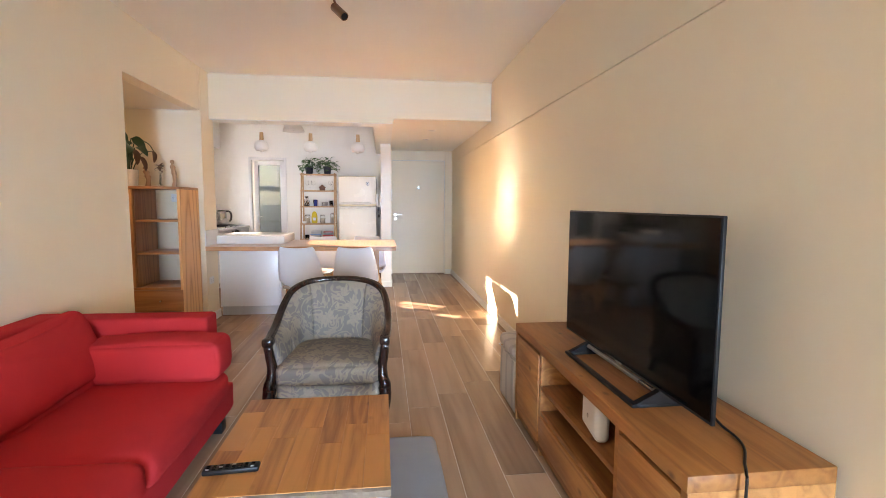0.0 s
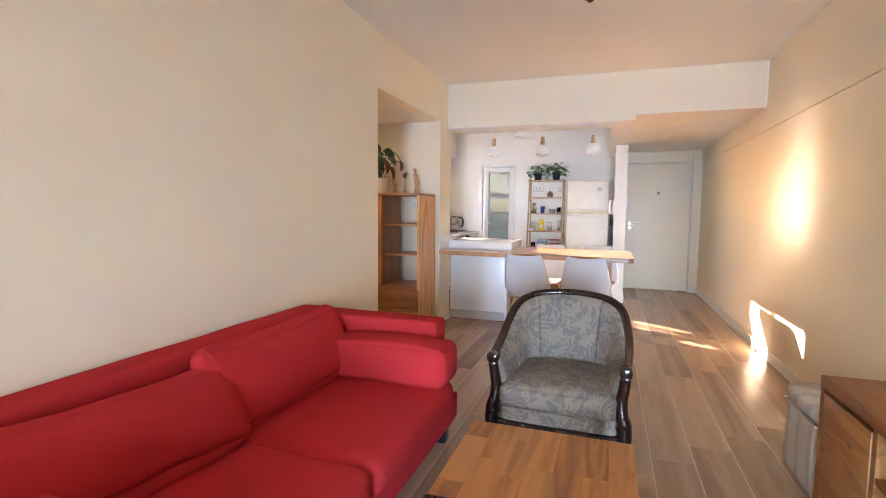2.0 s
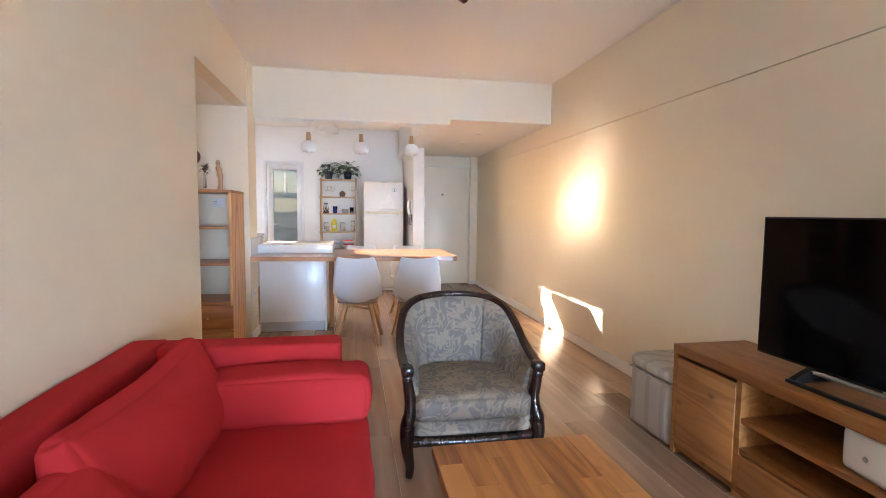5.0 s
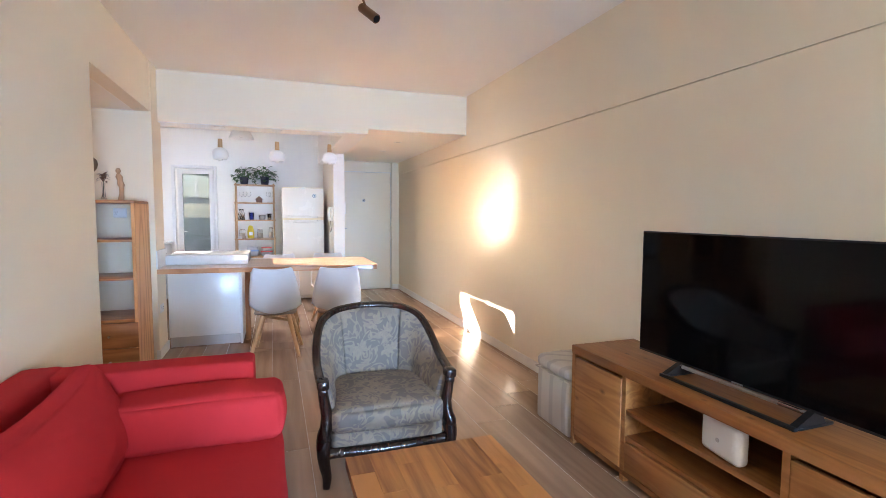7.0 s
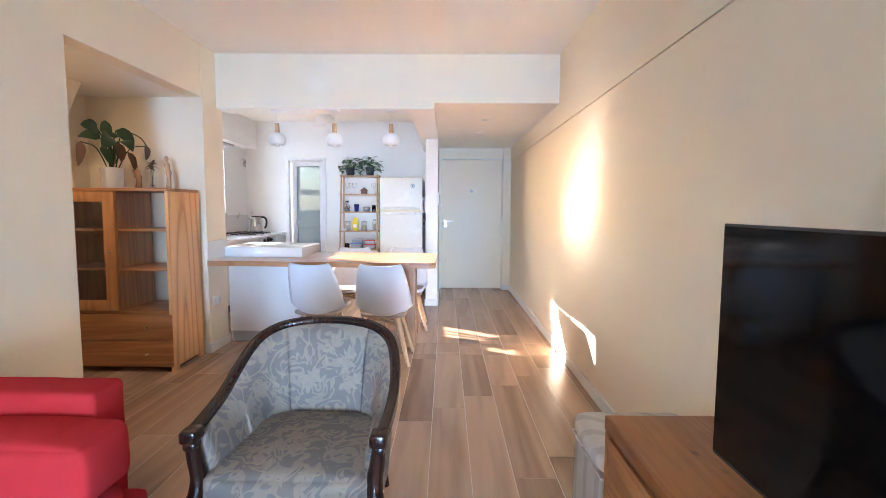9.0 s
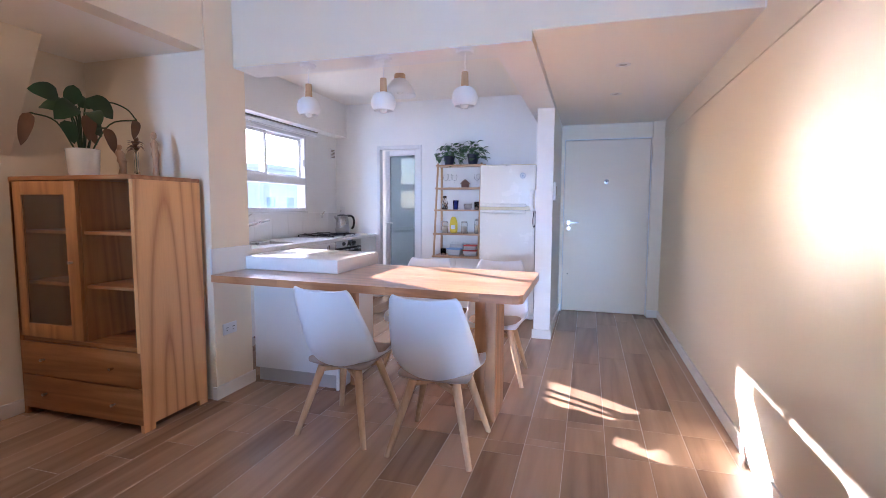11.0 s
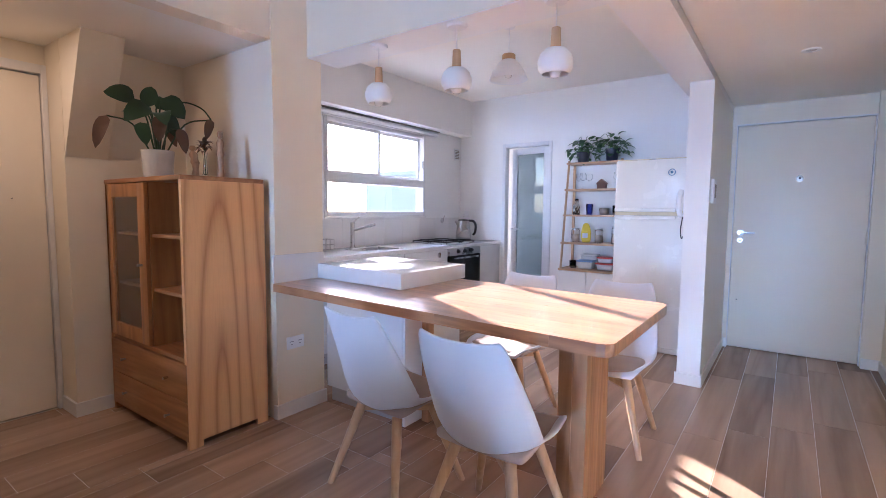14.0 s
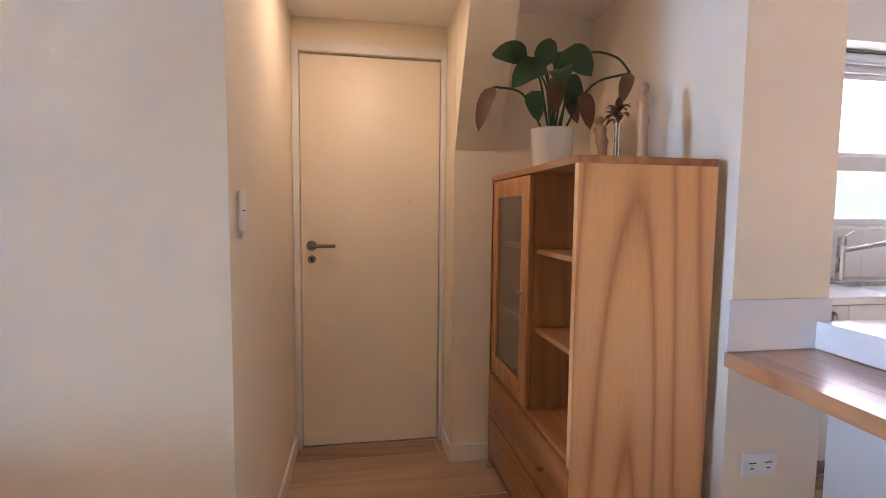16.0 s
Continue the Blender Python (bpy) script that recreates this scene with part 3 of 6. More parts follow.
def back_cushion(y, pitch, tilt, turn, w, h, k, x, z, label):
    """A boxed feather cushion: swollen faces, pointed top corners, a sagging top edge and pulled creases."""
    bm = soft_block(-0.07, 0.07, -w / 2, w / 2, 0, h, 0.022, 0.05, 0.010, 44, k)
    for v in bm.verts:
        u, f = v.co.y / (w / 2), v.co.z / h
        crease = math.exp(-((f - 0.70 + 0.45 * u) / 0.035) ** 2) * max(0.0, 0.8 - abs(u + 0.1)) + 0.7 * math.exp(-((f - 0.45 - 0.5 * u) / 0.04) ** 2) * max(0.0, u)
        crease += sum(max(0.0, f - 0.55) * 1.5 * math.exp(-((u - c) / 0.025 - (f - 1) * lean) ** 2) for c, lean in ((-0.45, 3.0), (-0.12, -2.0), (0.2, 2.5), (0.55, -3.5)))
        if v.co.x > 0.03:
            v.co.x -= 0.012 * crease
        v.co.z -= (0.030 * (1 - u * u) - 0.012 * u ** 6) * f ** 3
        v.co.y += math.copysign(0.012, u) * u * u * f ** 4
        v.co.x *= 1 - 0.5 * f ** 3
    c = solid("back_cushion", bm, M_RED, label, "cushion", "sofa cushions", "all")
    c.matrix_world = pose(x, y, z, pitch, tilt, turn)
    return c


back_cushion(2.42, 2, -19, -3, 0.82, 0.335, 3, -1.28, 0.39, "loose plump red back cushion leaning on the sofa")
back_cushion(1.565, -3, -36, -5, 0.86, 0.30, 5, -1.255, 0.40, "slumped creased red back cushion on the sofa")
for y0, x0, k in ((2.70, -1.29, 9), (1.09, -1.17, 6)):
    bm = soft_block(x0, -0.638, y0, y0 + 0.225, 0.392, 0.585, 0.028, 0.018, 0.007, 26, k)
    for v in bm.verts:        # the stuffed end bulges below its top seam
        if v.co.x > -0.75:
            v.co.x += 0.008 * math.sin(math.pi * (v.co.z - 0.392) / 0.193) - 0.02
    solid("bolster_cushion", bm, M_RED, "firm red bolster cushion along the sofa arm", "cushion", "sofa cushions", "all")


def coffee_table():
    t = thing("coffee_table", pose(-0.118, 2.09, 0), "low butcher-block coffee table with live edge and black legs", "coffee table")
    rnd = random.Random(4)
    x0, x1, y0, y1, z0, z1 = -0.31, 0.303, -0.37, 0.37, 0.352, 0.388
    cols = 7
    for i in range(cols):
        a, c = x0 + (x1 - x0) * i / cols, x0 + (x1 - x0) * (i + 1) / cols
        y = y0 - 0.0
        while y < y1 - 0.001:
            n = min(y1, y + rnd.uniform(0.22, 0.48))
            if y1 - n < 0.1:
                n = y1
            part("stave", boxes((a + 0.0002, c - 0.0002, y + 0.0002, n - 0.0002, z0, z1 - rnd.uniform(0, 0.0004)), bevel=0.0006), M_BLOCK, t, smooth=False)
            y = n
    # raw bark along the edge nearest the window
    bm = bmesh.new()
    n = 60
    rows = []
    for i in range(n + 1):
        x = x0 + (x1 - x0) * i / n
        e = 0.012 + 0.012 * (0.5 + 0.5 * noise.noise(Vector((x * 9, 0, 0))))
        rows.append([bm.verts.new((x, y0 + 0.002, z1 - 0.002)), bm.verts.new((x, y0 - e * 0.6, z1 - 0.008 + 0.004 * noise.noise(Vector((x * 22, 1, 0))))),
                     bm.verts.new((x, y0 - e, z0 + 0.012 + 0.006 * noise.noise(Vector((x * 30, 2, 0))))), bm.verts.new((x, y0 + 0.002, z0))])
    for a, c in zip(rows, rows[1:]):
        for k in range(3):
            bm.faces.new((a[k], c[k], c[k + 1], a[k + 1]))
    bmesh.ops.recalc_face_normals(bm, faces=bm.faces)
    part("bark_edge", bm, M_BARK, t, "grey raw bark edge")
    for x in (-0.24, 0.235):
        for y in (-0.3, 0.3):
            part("leg", boxes((x - 0.02, x + 0.02, y - 0.02, y + 0.02, 0, 0.35), bevel=0.002), M_BLACK, t)
        part("cross_bar", boxes((x - 0.02, x + 0.02, -0.28, 0.28, 0.31, 0.351), bevel=0.002), M_BLACK, t)
    return t


M_BARK = plain("grey_bark", (0.20, 0.15, 0.11), 0.9, vary=0.5, scale=25, bump=0.8, grain=90)
coffee_table()

rc = thing("remote_control", pose(-0.338, 1.865, 0.388, 0, 0, 4), "black remote control on the coffee table", "remote control")
part("body", boxes((-0.088, 0.088, -0.022, 0.022, 0, 0.017), bevel=0.005), M_BLACK, rc)
for i in range(8):
    for j in range(3):
        part("button", boxes((-0.078 + i * 0.02, -0.067 + i * 0.02, -0.015 + j * 0.011, -0.008 + j * 0.011, 0.016, 0.0195), bevel=0.001),
             M_GREYRUG if (i * 3 + j) % 7 == 0 else M_SCREEN, rc, smooth=False)

rug = soft_block(-0.32, 0.435, 1.62, 2.755, 0.0, 0.035, 0.017, 0.0, 0.004, 30, 2)
for v in rug.verts:       # rounded corners in plan
    cx, cy = 0.0575, 2.1875
    dx, dy = v.co.x - cx, v.co.y - cy
    ix, iy = max(-0.3, min(0.3, dx)), max(-0.49, min(0.49, dy))
    ex, ey = dx - ix, dy - iy
    L = math.hypot(ex, ey)
    if L > 0.078:
        v.co.x, v.co.y = cx + ix + ex * 0.078 / L, cy + iy + ey * 0.078 / L
solid("floor_mat", rug, M_GREYRUG, "small grey plush mat under the coffee table", "rug", smooth="all")


def damask(name, ground, figure):
    """Woven floral pattern: pale lobed leaves and scrolling tendrils on a grey ground."""
    m, nt, n, l, b = nodes_of(name)

    def calc(op, a, c, d=None, clamp=False):
        k = n.new("ShaderNodeMath")
        k.operation, k.use_clamp = op, clamp
        for i, v in enumerate((a, c, d)):
            if v is None:
                continue
            if isinstance(v, (int, float)):
                k.inputs[i].default_value = v
            else:
                l.new(v, k.inputs[i])
        return k.outputs[0]

    co = n.new("ShaderNodeTexCoord")
    warp, weave, mottle, scroll = (n.new("ShaderNodeTexNoise") for _ in range(4))
    for t, k in ((warp, 7.0), (weave, 900.0), (mottle, 45.0), (scroll, 8.0)):
        t.inputs["Scale"].default_value = k
        l.new(co.outputs["Object"], t.inputs["Vector"])
    scroll.inputs["Detail"].default_value, scroll.inputs["Distortion"].default_value = 1.0, 2.2
    bent = n.new("ShaderNodeVectorMath")
    bent.operation = "MULTIPLY_ADD"
    bent.inputs[1].default_value = (0.09, 0.09, 0.09)
    l.new(warp.outputs["Color"], bent.inputs[0])
    l.new(co.outputs["Object"], bent.inputs[2])
    cell = n.new("ShaderNodeTexVoronoi")
    cell.inputs["Scale"].default_value, cell.inputs["Randomness"].default_value = 8.5, 0.8
    l.new(bent.outputs[0], cell.inputs["Vector"])
    off, xyz = n.new("ShaderNodeVectorMath"), n.new("ShaderNodeSeparateXYZ")
    off.operation = "SUBTRACT"
    l.new(bent.outputs[0], off.inputs[0])
    l.new(cell.outputs["Position"], off.inputs[1])
    l.new(off.outputs[0], xyz.inputs[0])
    ang = calc("ARCTAN2", xyz.outputs["X"], calc("ADD", xyz.outputs["Y"], xyz.outputs["Z"]))
    petal = calc("SINE", calc("MULTIPLY_ADD", ang, 7.0, calc("MULTIPLY", cell.outputs["Distance"], 9.0)), 0)
    lobe = calc("MULTIPLY_ADD", petal, 0.10, calc("MULTIPLY_ADD", calc("SINE", calc("MULTIPLY", ang, 2.0), 0), 0.10, 0.40))
    leaf = calc("MULTIPLY", calc("SUBTRACT", lobe, cell.outputs["Distance"]), 18.0, clamp=True)
    vein = calc("MULTIPLY", calc("SUBTRACT", calc("ABSOLUTE", petal, 0), 0.12), 6.0, clamp=True)
    leaf = calc("MULTIPLY", leaf, calc("MULTIPLY_ADD", vein, 0.45, 0.55))
    line = calc("PINGPONG", calc("MULTIPLY", scroll.outputs["Fac"], 3.2), 0.5)
    line = calc("MULTIPLY", calc("SUBTRACT", line, 0.27), 12.0, clamp=True)
    fig = calc("MAXIMUM", leaf, calc("MULTIPLY", line, 0.8))
    fig = calc("MULTIPLY", fig, calc("MULTIPLY_ADD", mottle.outputs["Fac"], 0.8, 0.5), clamp=True)
    mix = n.new("ShaderNodeMix")
    mix.data_type = "RGBA"
    mix.inputs["A"].default_value, mix.inputs["B"].default_value = rgb(ground), rgb(figure)
    l.new(fig, mix.inputs["Factor"])
    l.new(mix.outputs["Result"], b.inputs["Base Color"])
    b.inputs["Roughness"].default_value = 0.85
    bp = n.new("ShaderNodeBump")
    bp.inputs["Strength"].default_value, bp.inputs["Distance"].default_value = 0.4, 0.001
    l.new(weave.outputs["Fac"], bp.inputs["Height"])
    l.new(bp.outputs["Normal"], b.inputs["Normal"])
    return m


M_DAMASK = damask("grey_beige_damask", (0.185, 0.163, 0.147), (0.305, 0.257, 0.195))


def join(*bms):
    out = bmesh.new()
    for b in bms:
        tmp = bpy.data.meshes.new("tmp")
        b.to_mesh(tmp)
        b.free()
        out.from_mesh(tmp)
        bpy.data.meshes.remove(tmp)
    return out


def armchair():
    a = thing("armchair", pose(-0.147, 2.955, 0, 0, 0, -1.5), "carved dark wood armchair upholstered in grey floral damask", "armchair")
    a.scale = (0.95, 1, 1)
    rail = smooth_path([(-0.335, 0.0, 0.515), (-0.342, 0.10, 0.525), (-0.345, 0.24, 0.555), (-0.335, 0.38, 0.63), (-0.30, 0.49, 0.705), (-0.22, 0.555, 0.748),
                        (-0.10, 0.585, 0.766), (0.0, 0.592, 0.769), (0.10, 0.585, 0.766), (0.22, 0.555, 0.748), (0.30, 0.49, 0.705), (0.335, 0.38, 0.63),
                        (0.345, 0.24, 0.555), (0.342, 0.10, 0.525), (0.335, 0.0, 0.515)], 6)
    # moulded rail: a rounded section swept along the arms and back
    bm = bmesh.new()
    rings = []
    for i, p in enumerate(rail):
        d = (rail[min(i + 1, len(rail) - 1)] - rail[max(i - 1, 0)]).normalized()
        out = Vector((p.x, p.y - 0.2, 0)).normalized()
        out = (out - d * out.dot(d)).normalized()
        up = out.cross(d)
        up = up if up.z > 0 else -up
        sec = [(0.026, -0.018), (0.028, 0.003), (0.020, 0.017), (0.007, 0.013), (-0.004, 0.017), (-0.015, 0.010), (-0.017, -0.013), (0.0, -0.022)]
        rings.append([bm.verts.new(p + out * u + up * w) for u, w in sec])
    for r0, r1 in zip(rings, rings[1:]):
        for k in range(8):
            bm.faces.new((r0[k], r0[(k + 1) % 8], r1[(k + 1) % 8], r1[k]))
    bm.faces.new(rings[0])
    bm.faces.new(rings[-1])
    bmesh.ops.recalc_face_normals(bm, faces=bm.faces)
    part("carved_rail", bm, M_DARKWOOD, a, "polished dark carved rail", "all")

    def panel(lo, hi):
        """Padded lining between the rail and the seat."""
        bm = bmesh.new()
        pts = [p for p in rail[lo:hi + 1]]
        rows = []
        n = len(pts) - 1
        for i, p in enumerate(pts):
            row = []
            inw = Vector((-p.x, 0.18 - p.y, 0)).normalized()
            for k in range(9):
                f = k / 8
                q = Vector((p.x * (1 - 0.14 * f), p.y - 0.045 * f * (p.y > 0.3), p.z - 0.012 + (0.235 - p.z) * f))
                swell = 0.038 * math.sin(math.pi * min(1, max(0, f))) ** 0.6 * math.sin(math.pi * (0.06 + 0.88 * i / n)) ** 0.5
                row.append(q + inw * (0.024 + swell * (1.0 if lo == 31 else 1.35)))
            outer = [Vector((p.x * (1 - 0.10 * k / 8), p.y - 0.03 * k / 8 * (p.y > 0.3), p.z - 0.012 + (0.235 - p.z) * k / 8)) - inw * 0.012 for k in range(8, -1, -1)]
            rows.append([bm.verts.new(v) for v in row + outer])
        m = len(rows[0])
        for r0, r1 in zip(rows, rows[1:]):
            for k in range(m):
                bm.faces.new((r0[k], r0[(k + 1) % m], r1[(k + 1) % m], r1[k]))
        bm.faces.new(rows[0])
        bm.faces.new(rows[-1])
        bmesh.ops.recalc_face_normals(bm, faces=bm.faces)
        return bm

    part("side_panel", panel(1, 31), M_DAMASK, a, "", "all")
    part("back_panel", panel(31, 53), M_DAMASK, a, "", "all")
    part("side_panel", panel(53, 83), M_DAMASK, a, "", "all")
    part("seat_cushion", soft_block(-0.288, 0.288, -0.05, 0.50, 0.268, 0.382, 0.026, 0.026, 0.006, 20, 1), M_DAMASK, a, "", "all")
    part("seat_base", soft_block(-0.30, 0.30, -0.014, 0.52, 0.183, 0.275, 0.02, 0.0, 0.002, 10), M_DAMASK, a, "", "all")
    # serpentine front rail
    bm = bmesh.new()
    rows = []
    for i in range(33):
        u = -1 + 2 * i / 32
        x = 0.325 * u
        drop = 0.010 * (1 - u * u)
        zb = 0.152 - drop - 0.012 * u ** 8
        y = -0.022 - 0.012 * (1 - u * u)
        rows.append([bm.verts.new((x, y, zb)), bm.verts.new((x, y - 0.006, zb + 0.012)), bm.verts.new((x, y, 0.196 - drop)), bm.verts.new((x, y + 0.035, 0.196 - drop)), bm.verts.new((x, y + 0.035, zb))])
    for r0, r1 in zip(rows, rows[1:]):
        for k in range(5):
            bm.faces.new((r0[k], r0[(k + 1) % 5], r1[(k + 1) % 5], r1[k]))
    bm.faces.new(rows[0])
    bm.faces.new(rows[-1])
    bmesh.ops.recalc_face_normals(bm, faces=bm.faces)
    part("front_rail", bm, M_DARKWOOD, a, "", "all")
    for s in (-1, 1):
        part("arm_scroll", join(boxes((s * 0.335 - 0.03, s * 0.335 + 0.03, -0.045, 0.03, 0.488, 0.535), bevel=0.012),
                                boxes((s * 0.335 - 0.022, s * 0.335 + 0.022, -0.035, 0.02, 0.462, 0.49), bevel=0.008)), M_DARKWOOD, a)
        post = smooth_path([(s * 0.335, -0.008, 0.475), (s * 0.328, -0.004, 0.42), (s * 0.318, -0.002, 0.36), (s * 0.322, -0.012, 0.30), (s * 0.335, -0.022, 0.262), (s * 0.332, -0.016, 0.235)], 5)
        part("arm_post", tube(post, 0.025, 12, 0.036), M_DARKWOOD, a, "", "all")
        leg = smooth_path([(s * 0.332, -0.016, 0.245), (s * 0.338, -0.026, 0.19), (s * 0.332, -0.022, 0.12), (s * 0.32, -0.012, 0.05), (s * 0.325, -0.02, 0.0)], 5)
        part("leg", tube(leg, 0.039, 12, 0.018), M_DARKWOOD, a, "", "all")
        back = smooth_path([(s * 0.25, 0.50, 0.26), (s * 0.255, 0.52, 0.15), (s * 0.265, 0.57, 0.0)], 5)
        part("leg", tube(back, 0.026, 10, 0.018), M_DARKWOOD, a, "", "all")
    return a


armchair()


def tv_stand():
    t = thing("tv_stand", pose(0, 0, 0), "low knotty pine television stand with open shelves", "tv stand")
    x0, x1, y0, y1 = 0.942, 1.372, 1.36, 2.985
    part("top", boxes((x0 - 0.004, x1, y0, y1, 0.53, 0.578), bevel=0.004), M_PINE, t)
    for y in (y0 + 0.002, 1.735, 2.535, y1 - 0.03):
        part("upright", boxes((x0 + 0.004 if y in (1.735, 2.535) else x0, x1, y, y + 0.028, 0.0, 0.53)), M_PINE_Z, t)
    part("bottom", boxes((x0 + 0.004, x1 - 0.002, y0 + 0.03, y1 - 0.03, 0.03, 0.055)), M_PINE, t)
    part("back", boxes((x1 - 0.02, x1 - 0.004, y0 + 0.03, y1 - 0.03, 0.055, 0.53)), M_PINE, t)
    part("shelf", boxes((x0 + 0.006, x1 - 0.022, 1.763, 2.535, 0.345, 0.368), bevel=0.001), M_PINE, t)
    part("shelf", boxes((x0 + 0.006, x1 - 0.022, 1.763, 2.535, 0.212, 0.235), bevel=0.001), M_PINE, t)
    part("drawer", boxes((x0, x0 + 0.022, 1.767, 2.531, 0.06, 0.205), bevel=0.003), M_PINE_Z, t)
    for a, c in ((2.566, 2.952), (1.392, 1.731)):
        part("door", boxes((x0 - 0.001, x0 + 0.022, a, c, 0.06, 0.512), bevel=0.003), M_PINE_Z, t)
    return t


tv_stand()


def television():
    t = thing("television", pose(0, 0, 0.578), "large flat black television on a low pedestal", "television")
    part("panel", boxes((1.112, 1.124, 1.512, 2.640, 0.052, 0.666), bevel=0.003), M_BLACK, t)
    part("screen", boxes((1.1095, 1.1135, 1.519, 2.633, 0.064, 0.659)), M_SCREEN, t)
    part("back_housing", boxes((1.124, 1.175, 1.70, 2.45, 0.07, 0.40), bevel=0.012), M_BLACK, t)
    part("badge", boxes((1.1085, 1.1115, 2.05, 2.10, 0.055, 0.061)), M_STEEL, t, smooth=False)
    part("bottom_strip", boxes((1.098, 1.1115, 1.80, 2.36, 0.038, 0.052), bevel=0.002), M_STEEL, t)
    # open wedge-shaped foot
    part("foot", join(boxes((1.008, 1.03, 1.77, 2.39, 0.0, 0.014), bevel=0.003), boxes((1.03, 1.21, 1.77, 1.80, 0.0, 0.012), bevel=0.003),
                      boxes((1.03, 1.21, 2.36, 2.39, 0.0, 0.012), bevel=0.003)), M_BLACK, t)
    for y in (1.785, 2.375):
        bm = bmesh.new()
        vs = [[bm.verts.new((x, y + s * 0.013, z)) for x, z in ((1.02, 0.012), (1.118, 0.06), (1.14, 0.06), (1.17, 0.012))] for s in (-1, 1)]
        bm.faces.new(vs[0])
        bm.faces.new(vs[1][::-1])
        for k in range(4):
            bm.faces.new((vs[0][k], vs[0][(k + 1) % 4], vs[1][(k + 1) % 4], vs[1][k]))
        bmesh.ops.recalc_face_normals(bm, faces=bm.faces)
        part("bracket", bm, M_BLACK, t)
    return t


television()
solid("power_cable", tube(smooth_path([(1.19, 1.72, 0.66), (1.20, 1.60, 0.60), (1.21, 1.535, 0.5835), (1.185, 1.47, 0.5825), (1.13, 1.40, 0.583), (1.09, 1.345, 0.584), (1.08, 1.33, 0.55), (1.078, 1.335, 0.30), (1.08, 1.34, 0.05)], 6), 0.004),
      M_BLACK, "thin black television cable lying over the stand", "cable")


def router():
    r = thing("router", pose(1.0, 2.03, 0.368, 0, 0, -8), "white upright rounded router on the stand's shelf", "router")
    part("body", soft_block(-0.028, 0.028, -0.10, 0.10, 0.0, 0.155, 0.022, 0.003, 0.0, 12), M_PLASTIC, r, "", "all")
    part("emblem", rod((-0.027, 0.0, 0.07), (-0.033, 0.0, 0.07), 0.009, seg=20), M_STEEL, r)
    return r


router()


def striped(name, base, stripe):
    m, nt, n, l, b = nodes_of(name)
    co = n.new("ShaderNodeTexCoord")
    w = n.new("ShaderNodeTexWave")
    w.bands_direction = "DIAGONAL"
    mp = n.new("ShaderNodeMapping")
    mp.inputs["Scale"].default_value = (1, 1, 0.0)
    l.new(co.outputs["Object"], mp.inputs["Vector"])
    l.new(mp.outputs[0], w.inputs["Vector"])
    w.inputs["Scale"].default_value, w.inputs["Detail"].default_value = 4.5, 3
    w.inputs["Distortion"].default_value = 0.4
    r = n.new("ShaderNodeMapRange")
    r.inputs["From Min"].default_value, r.inputs["From Max"].default_value = 0.7, 0.85
    l.new(w.outputs["Fac"], r.inputs["Value"])
    f = n.new("ShaderNodeTexNoise")
    f.inputs["Scale"].default_value = 500
    l.new(co.outputs["Object"], f.inputs["Vector"])
    mix = n.new("ShaderNodeMix")
    mix.data_type = "RGBA"
    mix.inputs["A"].default_value, mix.inputs["B"].default_value = rgb(base), rgb(stripe)
    l.new(r.outputs["Result"], mix.inputs["Factor"])
    l.new(mix.outputs["Result"], b.inputs["Base Color"])
    b.inputs["Roughness"].default_value = 0.9
    bp = n.new("ShaderNodeBump")
    bp.inputs["Strength"].default_value, bp.inputs["Distance"].default_value = 0.5, 0.001
    l.new(f.outputs["Fac"], bp.inputs["Height"])
    l.new(bp.outputs["Normal"], b.inputs["Normal"])
    return m


M_OTTO = striped("grey_striped_linen", (0.58, 0.54, 0.49), (0.47, 0.44, 0.41))
ot = thing("ottoman", pose(1.16, 3.195, 0), "grey striped fabric storage cube beside the stand", "ottoman")
part("box", soft_block(-0.215, 0.215, -0.185, 0.185, 0.0, 0.335, 0.022, 0.003, 0.002, 10), M_OTTO, ot, "", "all")
part("lid", soft_block(-0.22, 0.22, -0.19, 0.19, 0.337, 0.425, 0.035, 0.012, 0.003, 12), M_OTTO, ot, "", "all")
part("piping", join(tube([(-0.222, -0.192, 0.337), (0.222, -0.192, 0.337)], 0.004, 6), tube([(-0.222, 0.192, 0.337), (0.222, 0.192, 0.337)], 0.004, 6),
                    tube([(-0.222, -0.192, 0.337), (-0.222, 0.192, 0.337)], 0.004, 6), tube([(0.222, -0.192, 0.337), (0.222, 0.192, 0.337)], 0.004, 6)), M_OTTO, ot)

# ceiling spot
sl = thing("ceiling_spotlight", pose(-0.15, 3.62, H), "bronze ceiling spotlight bar with a tilted cylinder head", "spotlight")
part("bar", boxes((-0.30, 0.02, -0.02, 0.02, -0.035, -0.001), bevel=0.004), M_BRONZE, sl)
part("stem", rod((0.0, 0, -0.03), (0.02, -0.01, -0.085), 0.007), M_BRONZE, sl)
part("head", join(rod((0.005, 0.035, -0.075), (0.075, -0.055, -0.165), 0.028, seg=24), rod((0.0, 0.041, -0.069), (0.006, 0.034, -0.076), 0.022, 0.028, seg=24)), M_BRONZE, sl)
part("lens", rod((0.0735, -0.053, -0.163), (0.076, -0.0562, -0.1662), 0.022, seg=20), M_BLACK, sl)


def downlight(x, y, z):
    d = thing("downlight", pose(x, y, z), "small round recessed ceiling downlight", "downlight", "recessed downlights")
    part("ring", lathe([(0.028, 0.004), (0.03, -0.004), (0.048, -0.004), (0.05, 0.0), (0.05, 0.004)], 28), M_PLASTIC, d)
    part("lamp", lathe([(0.0, -0.001), (0.027, -0.001), (0.028, 0.003)], 24), M_STEEL, d)
    return d


